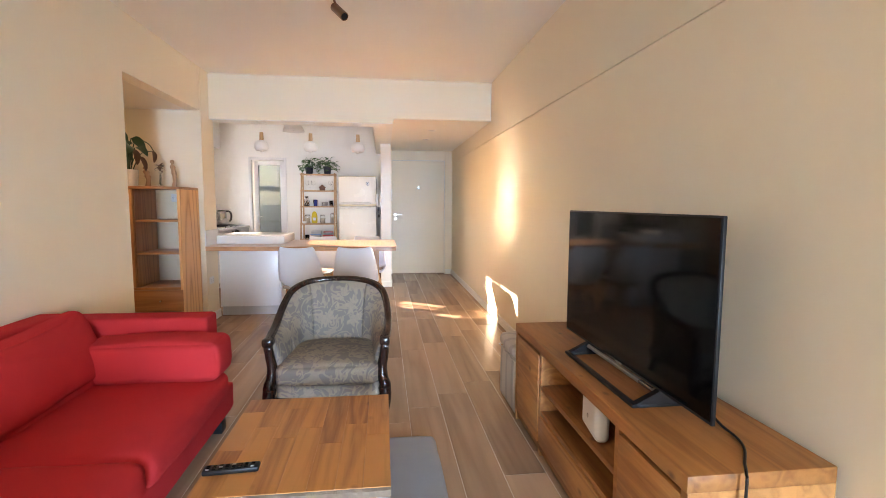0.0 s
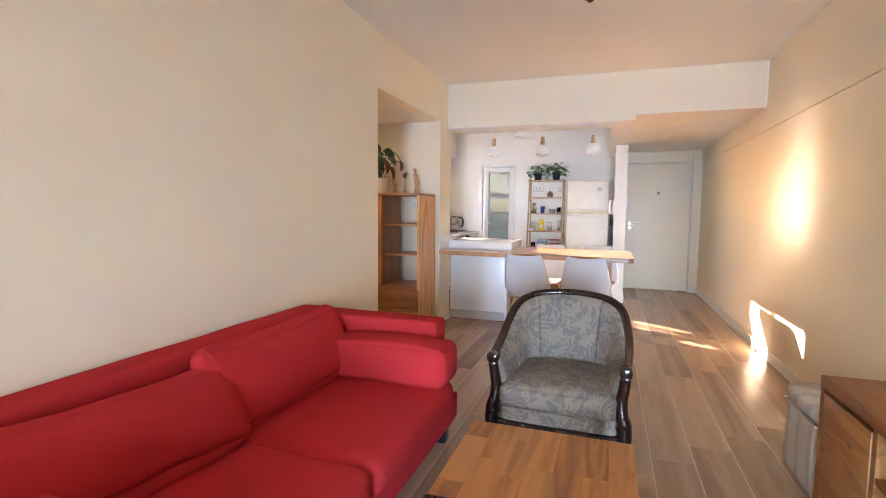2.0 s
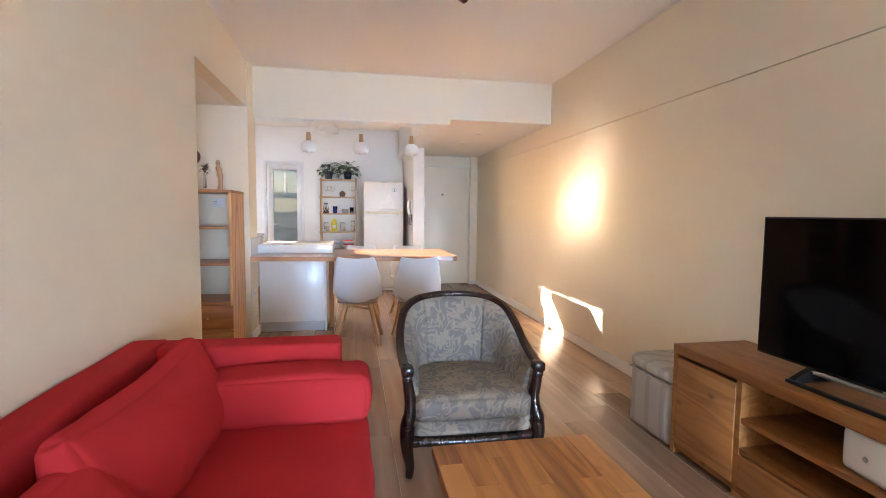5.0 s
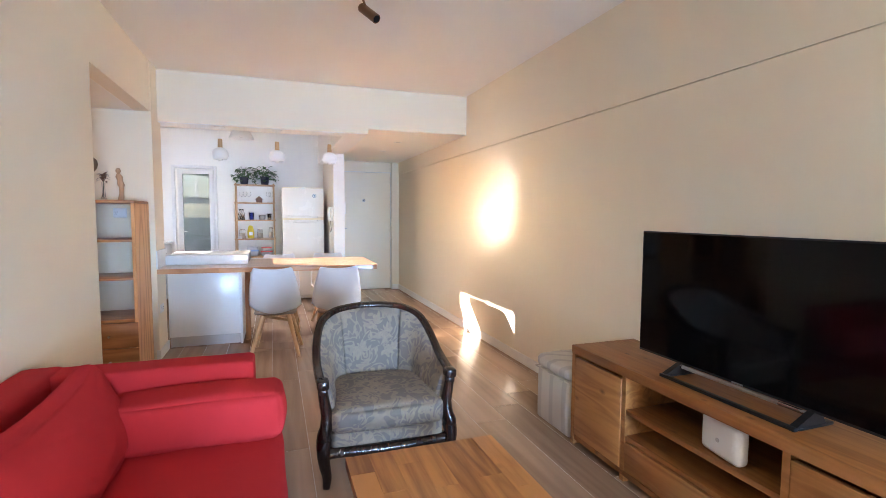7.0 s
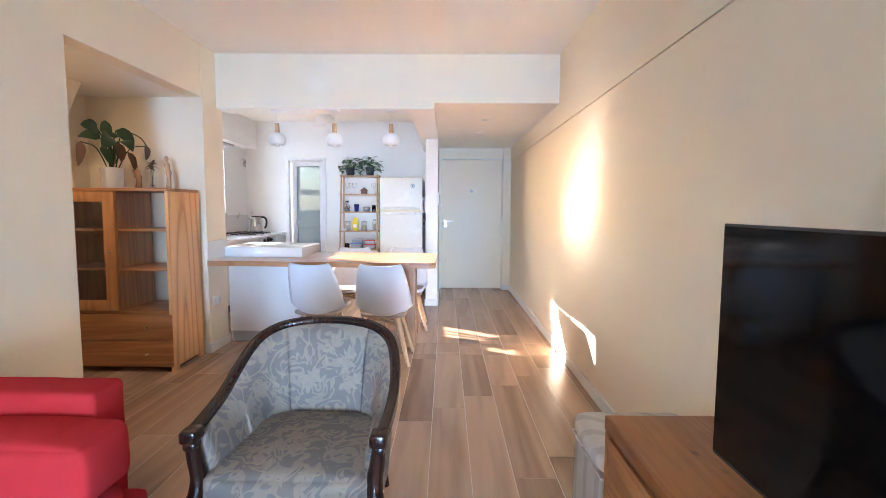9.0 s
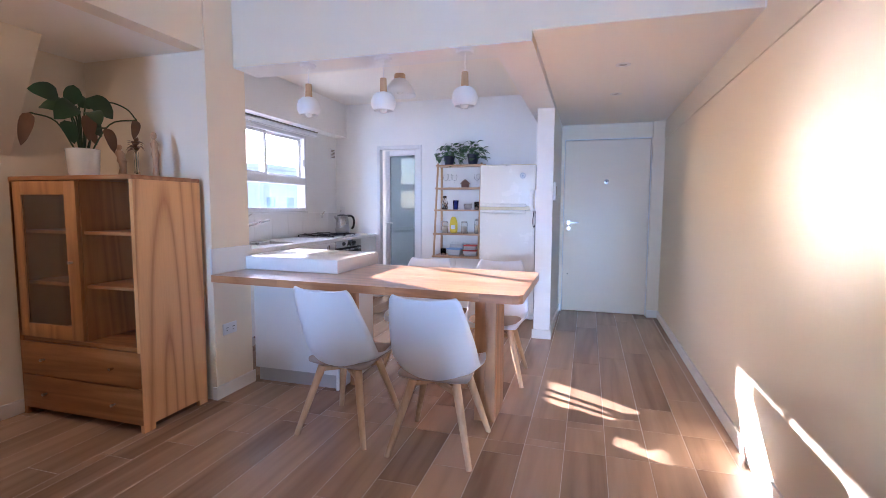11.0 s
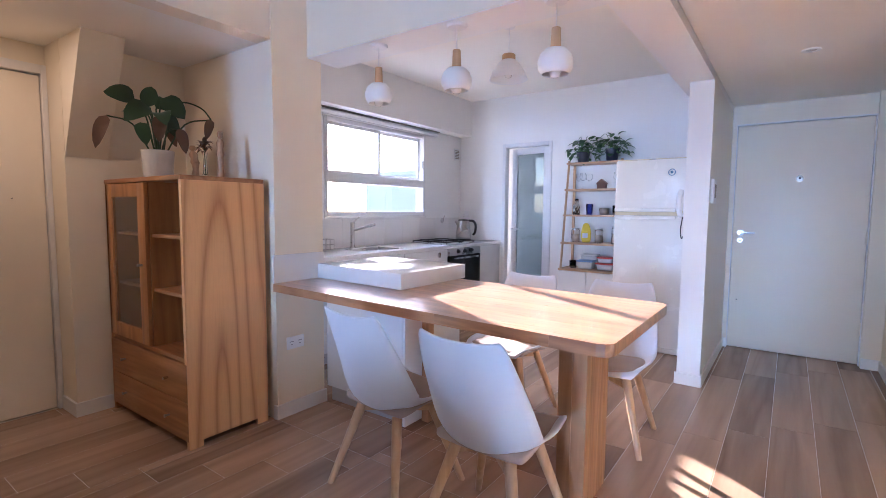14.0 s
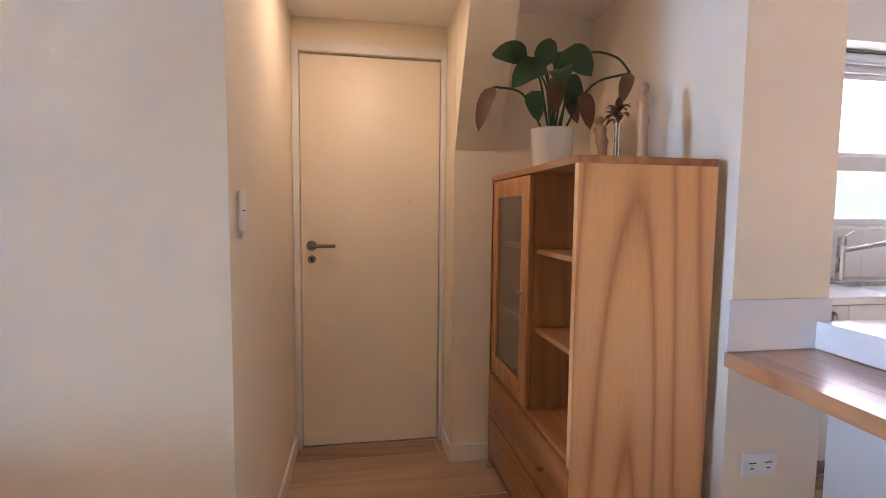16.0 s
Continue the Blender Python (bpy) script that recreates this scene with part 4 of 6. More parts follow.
downlight(0.80, 6.59, HALLZ)
downlight(0.80, 7.47, HALLZ)
downlight(-2.30, 4.40, 2.203)


# ---- niche ----
def cabinet():
    c = thing("display_cabinet", pose(0, 0, 0), "honey oak cabinet with glazed door, open shelves and drawers", "cabinet")
    x0, x1, y0, y1, h = -2.633, -1.705, 5.03, 5.49, 1.42
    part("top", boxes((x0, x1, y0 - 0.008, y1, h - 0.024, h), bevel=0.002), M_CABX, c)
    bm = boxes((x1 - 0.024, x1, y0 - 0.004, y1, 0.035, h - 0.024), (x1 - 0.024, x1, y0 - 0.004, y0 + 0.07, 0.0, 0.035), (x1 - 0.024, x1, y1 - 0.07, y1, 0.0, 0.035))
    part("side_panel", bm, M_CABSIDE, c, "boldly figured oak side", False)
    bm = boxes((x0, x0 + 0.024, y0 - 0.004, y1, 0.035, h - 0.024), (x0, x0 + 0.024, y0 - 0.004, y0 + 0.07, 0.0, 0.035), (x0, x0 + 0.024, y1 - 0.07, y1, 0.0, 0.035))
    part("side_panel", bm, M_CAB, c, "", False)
    part("divider", boxes((-2.135, -2.113, y0 + 0.02, y1 - 0.002, 0.46, h - 0.024)), M_CAB, c)
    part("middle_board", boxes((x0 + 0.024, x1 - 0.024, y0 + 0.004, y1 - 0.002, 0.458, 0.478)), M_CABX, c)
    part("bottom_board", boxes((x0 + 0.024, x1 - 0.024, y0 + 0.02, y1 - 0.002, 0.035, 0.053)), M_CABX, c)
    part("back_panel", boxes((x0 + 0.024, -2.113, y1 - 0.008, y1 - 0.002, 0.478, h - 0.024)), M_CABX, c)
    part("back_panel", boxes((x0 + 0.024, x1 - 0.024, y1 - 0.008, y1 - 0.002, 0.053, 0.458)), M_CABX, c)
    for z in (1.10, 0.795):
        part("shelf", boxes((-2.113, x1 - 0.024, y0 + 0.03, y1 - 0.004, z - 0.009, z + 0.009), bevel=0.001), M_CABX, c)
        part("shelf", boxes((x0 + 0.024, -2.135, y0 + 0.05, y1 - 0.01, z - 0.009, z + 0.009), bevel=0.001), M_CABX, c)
    d = part("door", boxes((x0 + 0.004, x0 + 0.085, y0 - 0.004, y0 + 0.018, 0.482, h - 0.028), (-2.205, -2.118, y0 - 0.004, y0 + 0.018, 0.482, h - 0.028),
                           (x0 + 0.085, -2.205, y0 - 0.004, y0 + 0.018, h - 0.105, h - 0.028), (x0 + 0.085, -2.205, y0 - 0.004, y0 + 0.018, 0.482, 0.562), bevel=0.002), M_CAB, c)
    part("pane", boxes((x0 + 0.085, -2.205, y0 + 0.006, y0 + 0.011, 0.562, h - 0.105)), M_GLASS, d, "clear glass pane")
    part("knob", rod((-2.165, y0 - 0.004, 0.935), (-2.165, y0 - 0.03, 0.935), 0.005, 0.009), M_STEEL, d, "small steel knob")
    for z0, z1 in ((0.252, 0.452), (0.045, 0.247)):
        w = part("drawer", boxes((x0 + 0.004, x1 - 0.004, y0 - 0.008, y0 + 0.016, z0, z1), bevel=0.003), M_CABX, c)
        for x in (x0 + 0.2, x1 - 0.2):
            part("knob", rod((x, y0 - 0.008, (z0 + z1) / 2), (x, y0 - 0.034, (z0 + z1) / 2), 0.005, 0.009), M_STEEL, w, "small steel knob")
    return c


cabinet()


def leaf_blade(bm, root, tip, width, droop, side=None, fold=0.25, blunt=0.9):
    """A pointed leaf, bent along its midrib."""
    root, tip = Vector(root), Vector(tip)
    d = tip - root
    across = d.cross(Vector((0, 0, 1)))
    if side:
        across = Vector(side)
    across.normalize()
    up = across.cross(d).normalized()
    up = up if up.z > 0 else -up
    n = 7
    rows = []
    for i in range(n + 1):
        t = i / n
        w = width * math.sin(math.pi * t ** 0.75) ** blunt if 0 < t < 1 else 0.0015
        c = root + d * t + up * (droop * math.sin(math.pi * t * 0.8)) - Vector((0, 0, 1)) * droop * 1.2 * t * t
        rows.append([bm.verts.new(c - across * w + up * w * fold), bm.verts.new(c), bm.verts.new(c + across * w + up * w * fold)])
    for a, c in zip(rows, rows[1:]):
        for k in range(2):
            bm.faces.new((a[k], a[k + 1], c[k + 1], c[k]))


def leaf_material(name, colour, vein):
    m, nt, n, l, b = nodes_of(name)
    g = n.new("ShaderNodeObjectInfo")
    co = n.new("ShaderNodeTexCoord")
    t = n.new("ShaderNodeTexNoise")
    t.inputs["Scale"].default_value = 25
    l.new(co.outputs["Object"], t.inputs["Vector"])
    ad = n.new("ShaderNodeMath")
    ad.operation = "MULTIPLY_ADD"
    ad.inputs[1].default_value = 0.5
    l.new(g.outputs["Random"], ad.inputs[0])
    ml = n.new("ShaderNodeMath")
    ml.operation = "MULTIPLY"
    ml.inputs[1].default_value = 0.5
    l.new(t.outputs["Fac"], ml.inputs[0])
    l.new(ml.outputs[0], ad.inputs[2])
    mix = n.new("ShaderNodeMix")
    mix.data_type = "RGBA"
    mix.inputs["A"].default_value, mix.inputs["B"].default_value = rgb(colour), rgb(vein)
    l.new(ad.outputs[0], mix.inputs["Factor"])
    l.new(mix.outputs["Result"], b.inputs["Base Color"])
    b.inputs["Roughness"].default_value = 0.38
    return m


M_LEAF = leaf_material("dark_green_leaf", (0.014, 0.042, 0.014), (0.035, 0.085, 0.03))
M_DEAD = leaf_material("withered_leaf", (0.10, 0.045, 0.022), (0.19, 0.10, 0.05))
M_POTHOS = leaf_material("variegated_leaf", (0.03, 0.10, 0.03), (0.13, 0.24, 0.09))
M_SOIL = plain("potting_soil", (0.05, 0.035, 0.025), 0.95, vary=0.4, scale=60, bump=1.0)
M_NAVY = plain("dark_blue_pot", (0.015, 0.018, 0.04), 0.3, vary=0.1)
M_POT = plain("white_glazed_pot", (0.82, 0.82, 0.80), 0.15, vary=0.02, bump=0.02)


def niche_plant():
    p = thing("potted_plant", pose(-2.19, 5.14, 1.42), "broad-leaved plant with withered tips in a white pot", "plant")
    part("pot", lathe([(0.0, 0.0), (0.068, 0.0), (0.076, 0.02), (0.084, 0.150), (0.086, 0.155), (0.08, 0.157), (0.077, 0.135), (0.0, 0.135)], 32), M_POT, p, "white glazed cylindrical pot")
    part("soil", lathe([(0.0, 0.142), (0.076, 0.138)], 20), M_SOIL, p)

    def at(side, front, up):      # sideways along the cabinet's open side, towards the room, above the rim
        return (0.42 * side + 0.91 * front, 0.91 * side - 0.42 * front, 0.157 + up)

    spec = [(at(-0.10, 0.02, 0.27), at(-0.24, 0.04, 0.31), 0.052, 0.02, 0), (at(-0.04, 0.0, 0.24), at(-0.02, -0.03, 0.37), 0.042, 0.01, 0),
            (at(0.03, 0.02, 0.29), at(0.14, 0.05, 0.20), 0.056, 0.02, 0), (at(-0.03, 0.05, 0.23), at(-0.15, 0.12, 0.16), 0.055, 0.03, 0),
            (at(0.0, -0.03, 0.24), at(0.08, -0.12, 0.30), 0.05, 0.03, 0), (at(-0.05, -0.04, 0.22), at(-0.16, -0.13, 0.25), 0.048, 0.03, 0),
            (at(0.02, 0.07, 0.20), at(0.05, 0.18, 0.14), 0.045, 0.03, 0), (at(0.06, -0.01, 0.21), at(0.12, -0.06, 0.11), 0.04, 0.02, 0),
            (at(-0.08, 0.01, 0.15), at(-0.05, 0.05, 0.04), 0.036, 0.02, 0),
            (at(-0.23, 0.03, 0.17), at(-0.28, 0.06, 0.02), 0.038, 0.03, 1), (at(0.02, 0.06, 0.19), at(0.01, 0.09, 0.06), 0.042, 0.02, 1),
            (at(0.11, 0.03, 0.13), at(0.14, 0.04, 0.01), 0.036, 0.02, 1), (at(0.28, 0.0, 0.20), at(0.25, 0.02, 0.10), 0.03, 0.02, 1),
            (at(0.06, -0.05, 0.17), at(0.10, -0.10, 0.06), 0.035, 0.02, 1)]
    for root, tip, w, droop, old in spec:
        bm = bmesh.new()
        leaf_blade(bm, root, tip, w * (0.85 if old else 1.05), droop, (Vector(tip) - Vector(root)).cross(Vector((0.91, -0.42, 0.45))), 0.2, 0.55)
        part("leaf", bm, M_DEAD if old else M_LEAF, p, "brown withered leaf" if old else "", "all")
        r = Vector(root)
        part("stem", tube(smooth_path([(r.x * 0.12, r.y * 0.12, 0.13), (r.x * 0.5, r.y * 0.5, 0.14 + (r.z - 0.13) * 0.68 + 0.02 * old), r], 5), 0.0045, 6), M_LEAF, p)
    part("stem", tube(smooth_path([at(0.03, 0.0, 0.0), at(0.07, 0.0, 0.24), at(0.14, 0.0, 0.285), at(0.23, 0.0, 0.26), at(0.28, 0.0, 0.20)], 6), 0.0045, 6), M_LEAF, p)
    return p


niche_plant()
M_FIGURE = wood("carved_pale_wood", (0.52, 0.33, 0.19), (0.34, 0.18, 0.09), "z", 0.45, 18)


def figurine(x, y, h, turn, lean):
    prof = [(0.0, 0.0), (0.024, 0.0), (0.026, 0.02), (0.02, 0.06), (0.022, h * 0.42), (0.03, h * 0.5), (0.022, h * 0.62), (0.03, h * 0.74), (0.018, h * 0.81), (0.01, h * 0.84),
            (0.02, h * 0.88), (0.022, h * 0.94), (0.014, h * 0.99), (0.0, h)]
    bm = lathe(prof, 14)
    for v in bm.verts:
        v.co.x += lean * math.sin(v.co.z / h * 5.0)
        v.co.y *= 0.75
    f = solid("wooden_figurine", bm, M_FIGURE, "slender carved wooden figure standing on the cabinet", "figurine", "carved figures", "all")
    f.matrix_world = pose(x, y, 1.42, 0, 0, turn)
    return f


figurine(-2.10, 5.30, 0.20, 10, 0.012)
figurine(-1.87, 5.33, 0.27, -30, 0.014)
vs = thing("flower_vase", pose(-1.98, 5.30, 1.42), "slim glass vase with dark dried flowers", "vase")
part("vase", lathe([(0.0, 0.0), (0.02, 0.0), (0.022, 0.01), (0.012, 0.04), (0.010, 0.12), (0.014, 0.15), (0.012, 0.15), (0.008, 0.12), (0.009, 0.03), (0.0, 0.02)], 18), M_GLASS, vs)
bl = bmesh.new()
rr = random.Random(3)
for i in range(26):
    a = rr.uniform(0, 6.28)
    z = rr.uniform(0.15, 0.2)
    leaf_blade(bl, (0.004 * math.cos(a), 0.004 * math.sin(a), z), (0.05 * math.cos(a), 0.05 * math.sin(a), z + rr.uniform(-0.02, 0.05)), 0.012, 0.01)
part("flowers", bl, M_DEAD, vs, "dark dried flower head", "all")
part("stem", rod((0, 0, 0.03), (0, 0, 0.17), 0.003), M_LEAF, vs)


def plate(name, m, w, h, label, category, holes=()):
    p = thing(name, m, label, category)
    part("cover", boxes((-w / 2, w / 2, -0.009, 0.0, -h / 2, h / 2), bevel=0.003), M_PLASTIC, p)
    for x, z, a, c in holes:
        part("slot", boxes((x - a, x + a, -0.0105, -0.0085, z - c, z + c)), M_BLACK, p, smooth=False)
    return p


plate("light_switch", pose(-1.80, 4.06, 1.245, 0, 0, 180), 0.07, 0.115, "white vertical light switch plate on the niche wall", "light switch", [(0.0, 0.0, 0.018, 0.0015)])
sock = [(sx + dx, dz, 0.006, 0.0015) for sx in (-0.03, 0.03) for dx, dz in ((-0.007, 0.008), (0.007, 0.008), (0.0, -0.01))]
plate("wall_socket", pose(-1.668, 5.66, 0.445, 0, 0, 90), 0.125, 0.075, "white double socket low on the pier", "socket", sock)
plate("wall_socket", pose(-1.93, 5.532, 1.32, 0, 0, 0), 0.10, 0.08, "white socket seen through the open cabinet", "socket", sock[:3])


# ---- dining bar ----
SHEAR = -0.06     # the bar stands a little askew to the beam


def askew(bm, x0=-0.68):
    for v in bm.verts:
        v.co.y += SHEAR * (v.co.x - x0)
    return bm


def bar_table():
    t = thing("bar_table", pose(0, 0, 0), "long butcher-block bar table joined to the kitchen island", "table")
    rnd = random.Random(11)
    x0, x1, y0, y1, z0, z1 = -1.664, 0.305, 5.452, 6.365, 0.775, 0.820
    rows, r = 21, 0.055
    for i in range(rows):
        a, c = y0 + (y1 - y0) * i / rows, y0 + (y1 - y0) * (i + 1) / rows
        x = x0
        while x < x1 - 0.001:
            n = min(x1, x + rnd.uniform(0.30, 0.75))
            if x1 - n < 0.15:
                n = x1
            left = x if a < 5.80 else max(x, -0.95)
            if n > left:
                bm = boxes((left, n - 0.0003, a + 0.0001, c - 0.0001, z0, z1 - rnd.uniform(0, 0.0004)))
                if n == x1 and (i < 2 or i > rows - 3):
                    bmesh.ops.subdivide_edges(bm, edges=[e for e in bm.edges if abs(e.verts[0].co.x - e.verts[1].co.x) < 1e-5 and abs(e.verts[0].co.y - e.verts[1].co.y) > 1e-3], cuts=3)
                    for v in bm.verts:
                        for cy, s in ((y0 + r, -1), (y1 - r, 1)):
                            dy = (v.co.y - cy) * s
                            if v.co.x > n - 0.01 and dy > 0:
                                v.co.x = x1 - r + math.sqrt(max(0, r * r - dy * dy))
                part("stave", askew(bm), M_BAR, t, smooth=False)
            x = n
    for k, (lx0, lx1) in enumerate(((-0.008, 0.052), (0.053, 0.114))):
        for j in range(5):
            a = 5.735 + j * 0.058
            part("leg_stave", boxes((lx0, lx1, a, a + 0.0575, 0, z0), bevel=0.0008), M_BARLEG, t, smooth=False)
    part("post", boxes((-0.972, -0.922, 6.03, 6.08, 0, z0), bevel=0.002), M_BARLEG, t)
    return t


bar_table()

isl = thing("kitchen_island", pose(0, 0, 0), "white lacquered island cabinet with recessed plinth", "cabinet")
part("body", boxes((-1.655, -1.012, 5.90, 6.46, 0.105, 0.773), bevel=0.002), M_LACQUER, isl)
part("plinth", boxes((-1.65, -1.02, 5.935, 6.44, 0.0, 0.105)), M_DULL, isl, "dull metal plinth")
part("end_panel", boxes((-1.011, -0.993, 5.90, 6.46, 0.0, 0.773), bevel=0.001), M_LACQUER, isl)
solid("island_worktop", askew(boxes((-1.655, -0.925, 5.772, 6.40, 0.8225, 0.912), bevel=0.003)), M_STONE, "thick white stone worktop block on the bar", "worktop")
structure("splash_strip", boxes((-1.668, -1.655, 5.512, 5.887, 0.8225, 0.985), bevel=0.002), M_SPLASH, "white tile upstand on the pier", "splashback")


# ---- chairs ----
def shell_mesh():
    """A one-piece seat shell; y points forward, x across."""
    prof = [(0.225, 0.405, 0.165, 0.012), (0.205, 0.418, 0.195, 0.030), (0.14, 0.405, 0.215, 0.055), (0.05, 0.385, 0.228, 0.075), (-0.05, 0.375, 0.232, 0.092), (-0.13, 0.385, 0.232, 0.105),
            (-0.185, 0.43, 0.232, 0.112), (-0.215, 0.50, 0.230, 0.105), (-0.235, 0.58, 0.222, 0.088), (-0.255, 0.67, 0.208, 0.062), (-0.272, 0.75, 0.192, 0.040), (-0.285, 0.81, 0.176, 0.024), (-0.291, 0.836, 0.160, 0.016)]
    path = smooth_path([(p[0], p[1], 0) for p in prof], 3)
    wid = smooth_path([(p[2], p[3], 0) for p in prof], 3)
    bm = bmesh.new()
    rows = []
    nu = 16
    n = len(path)
    for i, (p, w) in enumerate(zip(path, wid)):
        d = (path[min(i + 1, n - 1)] - path[max(i - 1, 0)]).normalized()
        nor = Vector((d.y, -d.x))      # out of the concave side
        row = []
        for k in range(nu + 1):
            u = -1 + 2 * k / nu
            lift = w.y * abs(u) ** 2.2
            dip = -0.016 * (1 - u * u) * max(0, (i - n + 5) / 5)
            row.append(bm.verts.new((w.x * math.copysign(abs(u) ** 0.92, u), p.x + nor.x * lift, p.y + nor.y * lift + dip)))
        rows.append(row)
    for a, c in zip(rows, rows[1:]):
        for k in range(nu):
            bm.faces.new((a[k], a[k + 1], c[k + 1], c[k]))
    bmesh.ops.recalc_face_normals(bm, faces=bm.faces)
    bmesh.ops.solidify(bm, geom=bm.faces[:], thickness=0.009)
    return bm


def dining_chair():
    c = thing("dining_chair", pose(0, 0, 0), "white moulded shell chair with pad and beech legs", "chair", "chairs at the bar")
    part("shell", shell_mesh(), M_SHELL, c, "", "all")
    pad = soft_block(-0.185, 0.185, -0.15, 0.205, 0.408, 0.445, 0.018, 0.006, 0.002, 12)
    for v in pad.verts:
        v.co.z += 0.10 * max(0, abs(v.co.x) - 0.07) ** 1.3 - 0.02 * (v.co.y < 0) * min(1, -v.co.y / 0.1)
    part("seat_pad", pad, M_PAD, c, "taupe seat pad", "all")
    for sx in (-1, 1):
        for sy in (-1, 1):
            bm = rod((sx * 0.115, sy * 0.105, 0.375), (sx * 0.215, sy * 0.215, 0.0), 0.023, 0.0145, 14)
            part("leg", bm, M_BEECH, c)
    for q in (1, -1):
        bar = boxes((-0.165, 0.165, -0.013, 0.013, 0.330 + 0.013 * q, 0.356 + 0.013 * q), bevel=0.003)
        bar.transform(pose(0, 0, 0, 0, 0, 42.4 * q))
        part("cross_bar", bar, M_BEECH, c)
    part("mount", rod((0, 0, 0.366), (0, 0, 0.380), 0.05, 0.045, 20), M_BLACK, c, "dark seat mount")
    return c


first = dining_chair()
first.matrix_world = pose(-0.665, 5.455, 0, 0, 0, -6)
for x, y, a in ((-0.115, 5.405, -1), (-0.63, 6.50, 178), (-0.03, 6.53, 183)):
    copy_thing(first, pose(x, y, 0, 0, 0, a))


# ---- pendant lamps ----
def pendant():
    p = thing("pendant_lamp", pose(-1.155, 5.86, BEAMZ), "small white globe pendant with a wooden collar", "pendant lamp", "pendants over the bar")
    part("canopy", lathe([(0.0, -0.016), (0.045, -0.016), (0.052, -0.008), (0.054, 0.0), (0.0, 0.0)], 28), M_PLASTIC, p)
    part("cord", rod((0, 0, -0.015), (0, 0, -0.125), 0.0025, seg=6), M_PLASTIC, p)
    part("collar", lathe([(0.0, -0.122), (0.019, -0.122), (0.02, -0.13), (0.023, -0.205), (0.0, -0.205)], 20), M_BEECH, p, "turned wooden collar")
    part("shade", lathe([(0.022, -0.205), (0.045, -0.212), (0.066, -0.232), (0.076, -0.262), (0.074, -0.292), (0.060, -0.318), (0.056, -0.318), (0.069, -0.29), (0.071, -0.262), (0.06, -0.236), (0.02, -0.213)], 32), M_PLASTIC, p, "open white globe", "all")
    part("bulb", lathe([(0.0, -0.335), (0.018, -0.330), (0.026, -0.312), (0.024, -0.29), (0.013, -0.262), (0.012, -0.215)], 20), M_BULB, p, "", "all")
    return p


M_BULB = plain("opal_bulb", (0.85, 0.84, 0.81), 0.15, vary=0.01, bump=0)
pend = pendant()
for x in (-0.63, -0.112):
    copy_thing(pend, pose(x, 5.86, BEAMZ))
pk = thing("pendant_lamp", pose(-1.035, 7.15, H), "wide white cone pendant with a wooden cap", "pendant lamp")
part("canopy", lathe([(0.0, -0.02), (0.04, -0.02), (0.05, 0.0), (0.0, 0.0)], 24), M_PLASTIC, pk)
part("cord", rod((0, 0, -0.018), (0, 0, -0.215), 0.0025, seg=6), M_PLASTIC, pk)
part("cap", lathe([(0.0, -0.212), (0.045, -0.212), (0.05, -0.22), (0.05, -0.255), (0.0, -0.255)], 24), M_BEECH, pk, "wooden cap ring")
part("shade", lathe([(0.05, -0.255), (0.075, -0.275), (0.115, -0.33), (0.145, -0.40), (0.141, -0.40), (0.11, -0.332), (0.07, -0.279), (0.046, -0.26)], 36), M_PLASTIC, pk, "", "all")
part("bulb", lathe([(0.0, -0.39), (0.022, -0.38), (0.03, -0.355), (0.02, -0.31), (0.014, -0.26)], 20), M_BULB, pk, "", "all")

# ---- kitchen along the window ----
CX, CZ = -2.19, 0.88


def base_unit(y0, y1, label):
    u = thing("base_cabinet", pose(0, 0, 0), label, "cabinet", "kitchen base units")
    part("body", boxes((XK + 0.005, CX - 0.022, y0 + 0.001, y1 - 0.001, 0.1, CZ - 0.032)), M_LACQUER, u)
    part("plinth", boxes((XK + 0.03, CX - 0.06, y0 + 0.001, y1 - 0.001, 0.0, 0.1)), M_STEEL, u)
    d = part("door", boxes((CX - 0.021, CX - 0.002, y0 + 0.003, y1 - 0.003, 0.11, CZ - 0.04), bevel=0.002), M_LACQUER, u)
    part("knob", lathe([(0.012, 0.0), (0.012, 0.004), (0.026, 0.006), (0.028, 0.012), (0.022, 0.014), (0.016, 0.009), (0.0, 0.009)], 24), M_STEEL, d, "round steel ring pull")
    d.children[-1].matrix_local = pose(CX - 0.003, y1 - 0.1 if y0 < 7 else y0 + 0.55, 0.79, 0, 90, 0)
    return u


base_unit(5.90, 6.60, "white lacquered kitchen base unit beside the pier")
base_unit(6.60, 7.31, "white lacquered sink unit with ring pull")
base_unit(7.31, 8.02, "white lacquered base unit beside the oven")
base_unit(8.69, 9.155, "narrow white base unit in the corner")
wt = thing("worktop", pose(0, 0, 0), "white stone kitchen worktop with a cut-out for the sink", "worktop")
part("slab", boxes((XK + 0.002, CX + 0.012, 5.888, 6.93, CZ - 0.03, CZ), (XK + 0.002, CX + 0.012, 7.45, YK - 0.002, CZ - 0.03, CZ),
                   (XK + 0.002, -2.66, 6.93, 7.45, CZ - 0.03, CZ), (-2.32, CX + 0.012, 6.93, 7.45, CZ - 0.03, CZ)), M_STONE, wt, "", False)
sk = thing("sink", pose(0, 0, 0), "undermounted steel double sink", "sink")
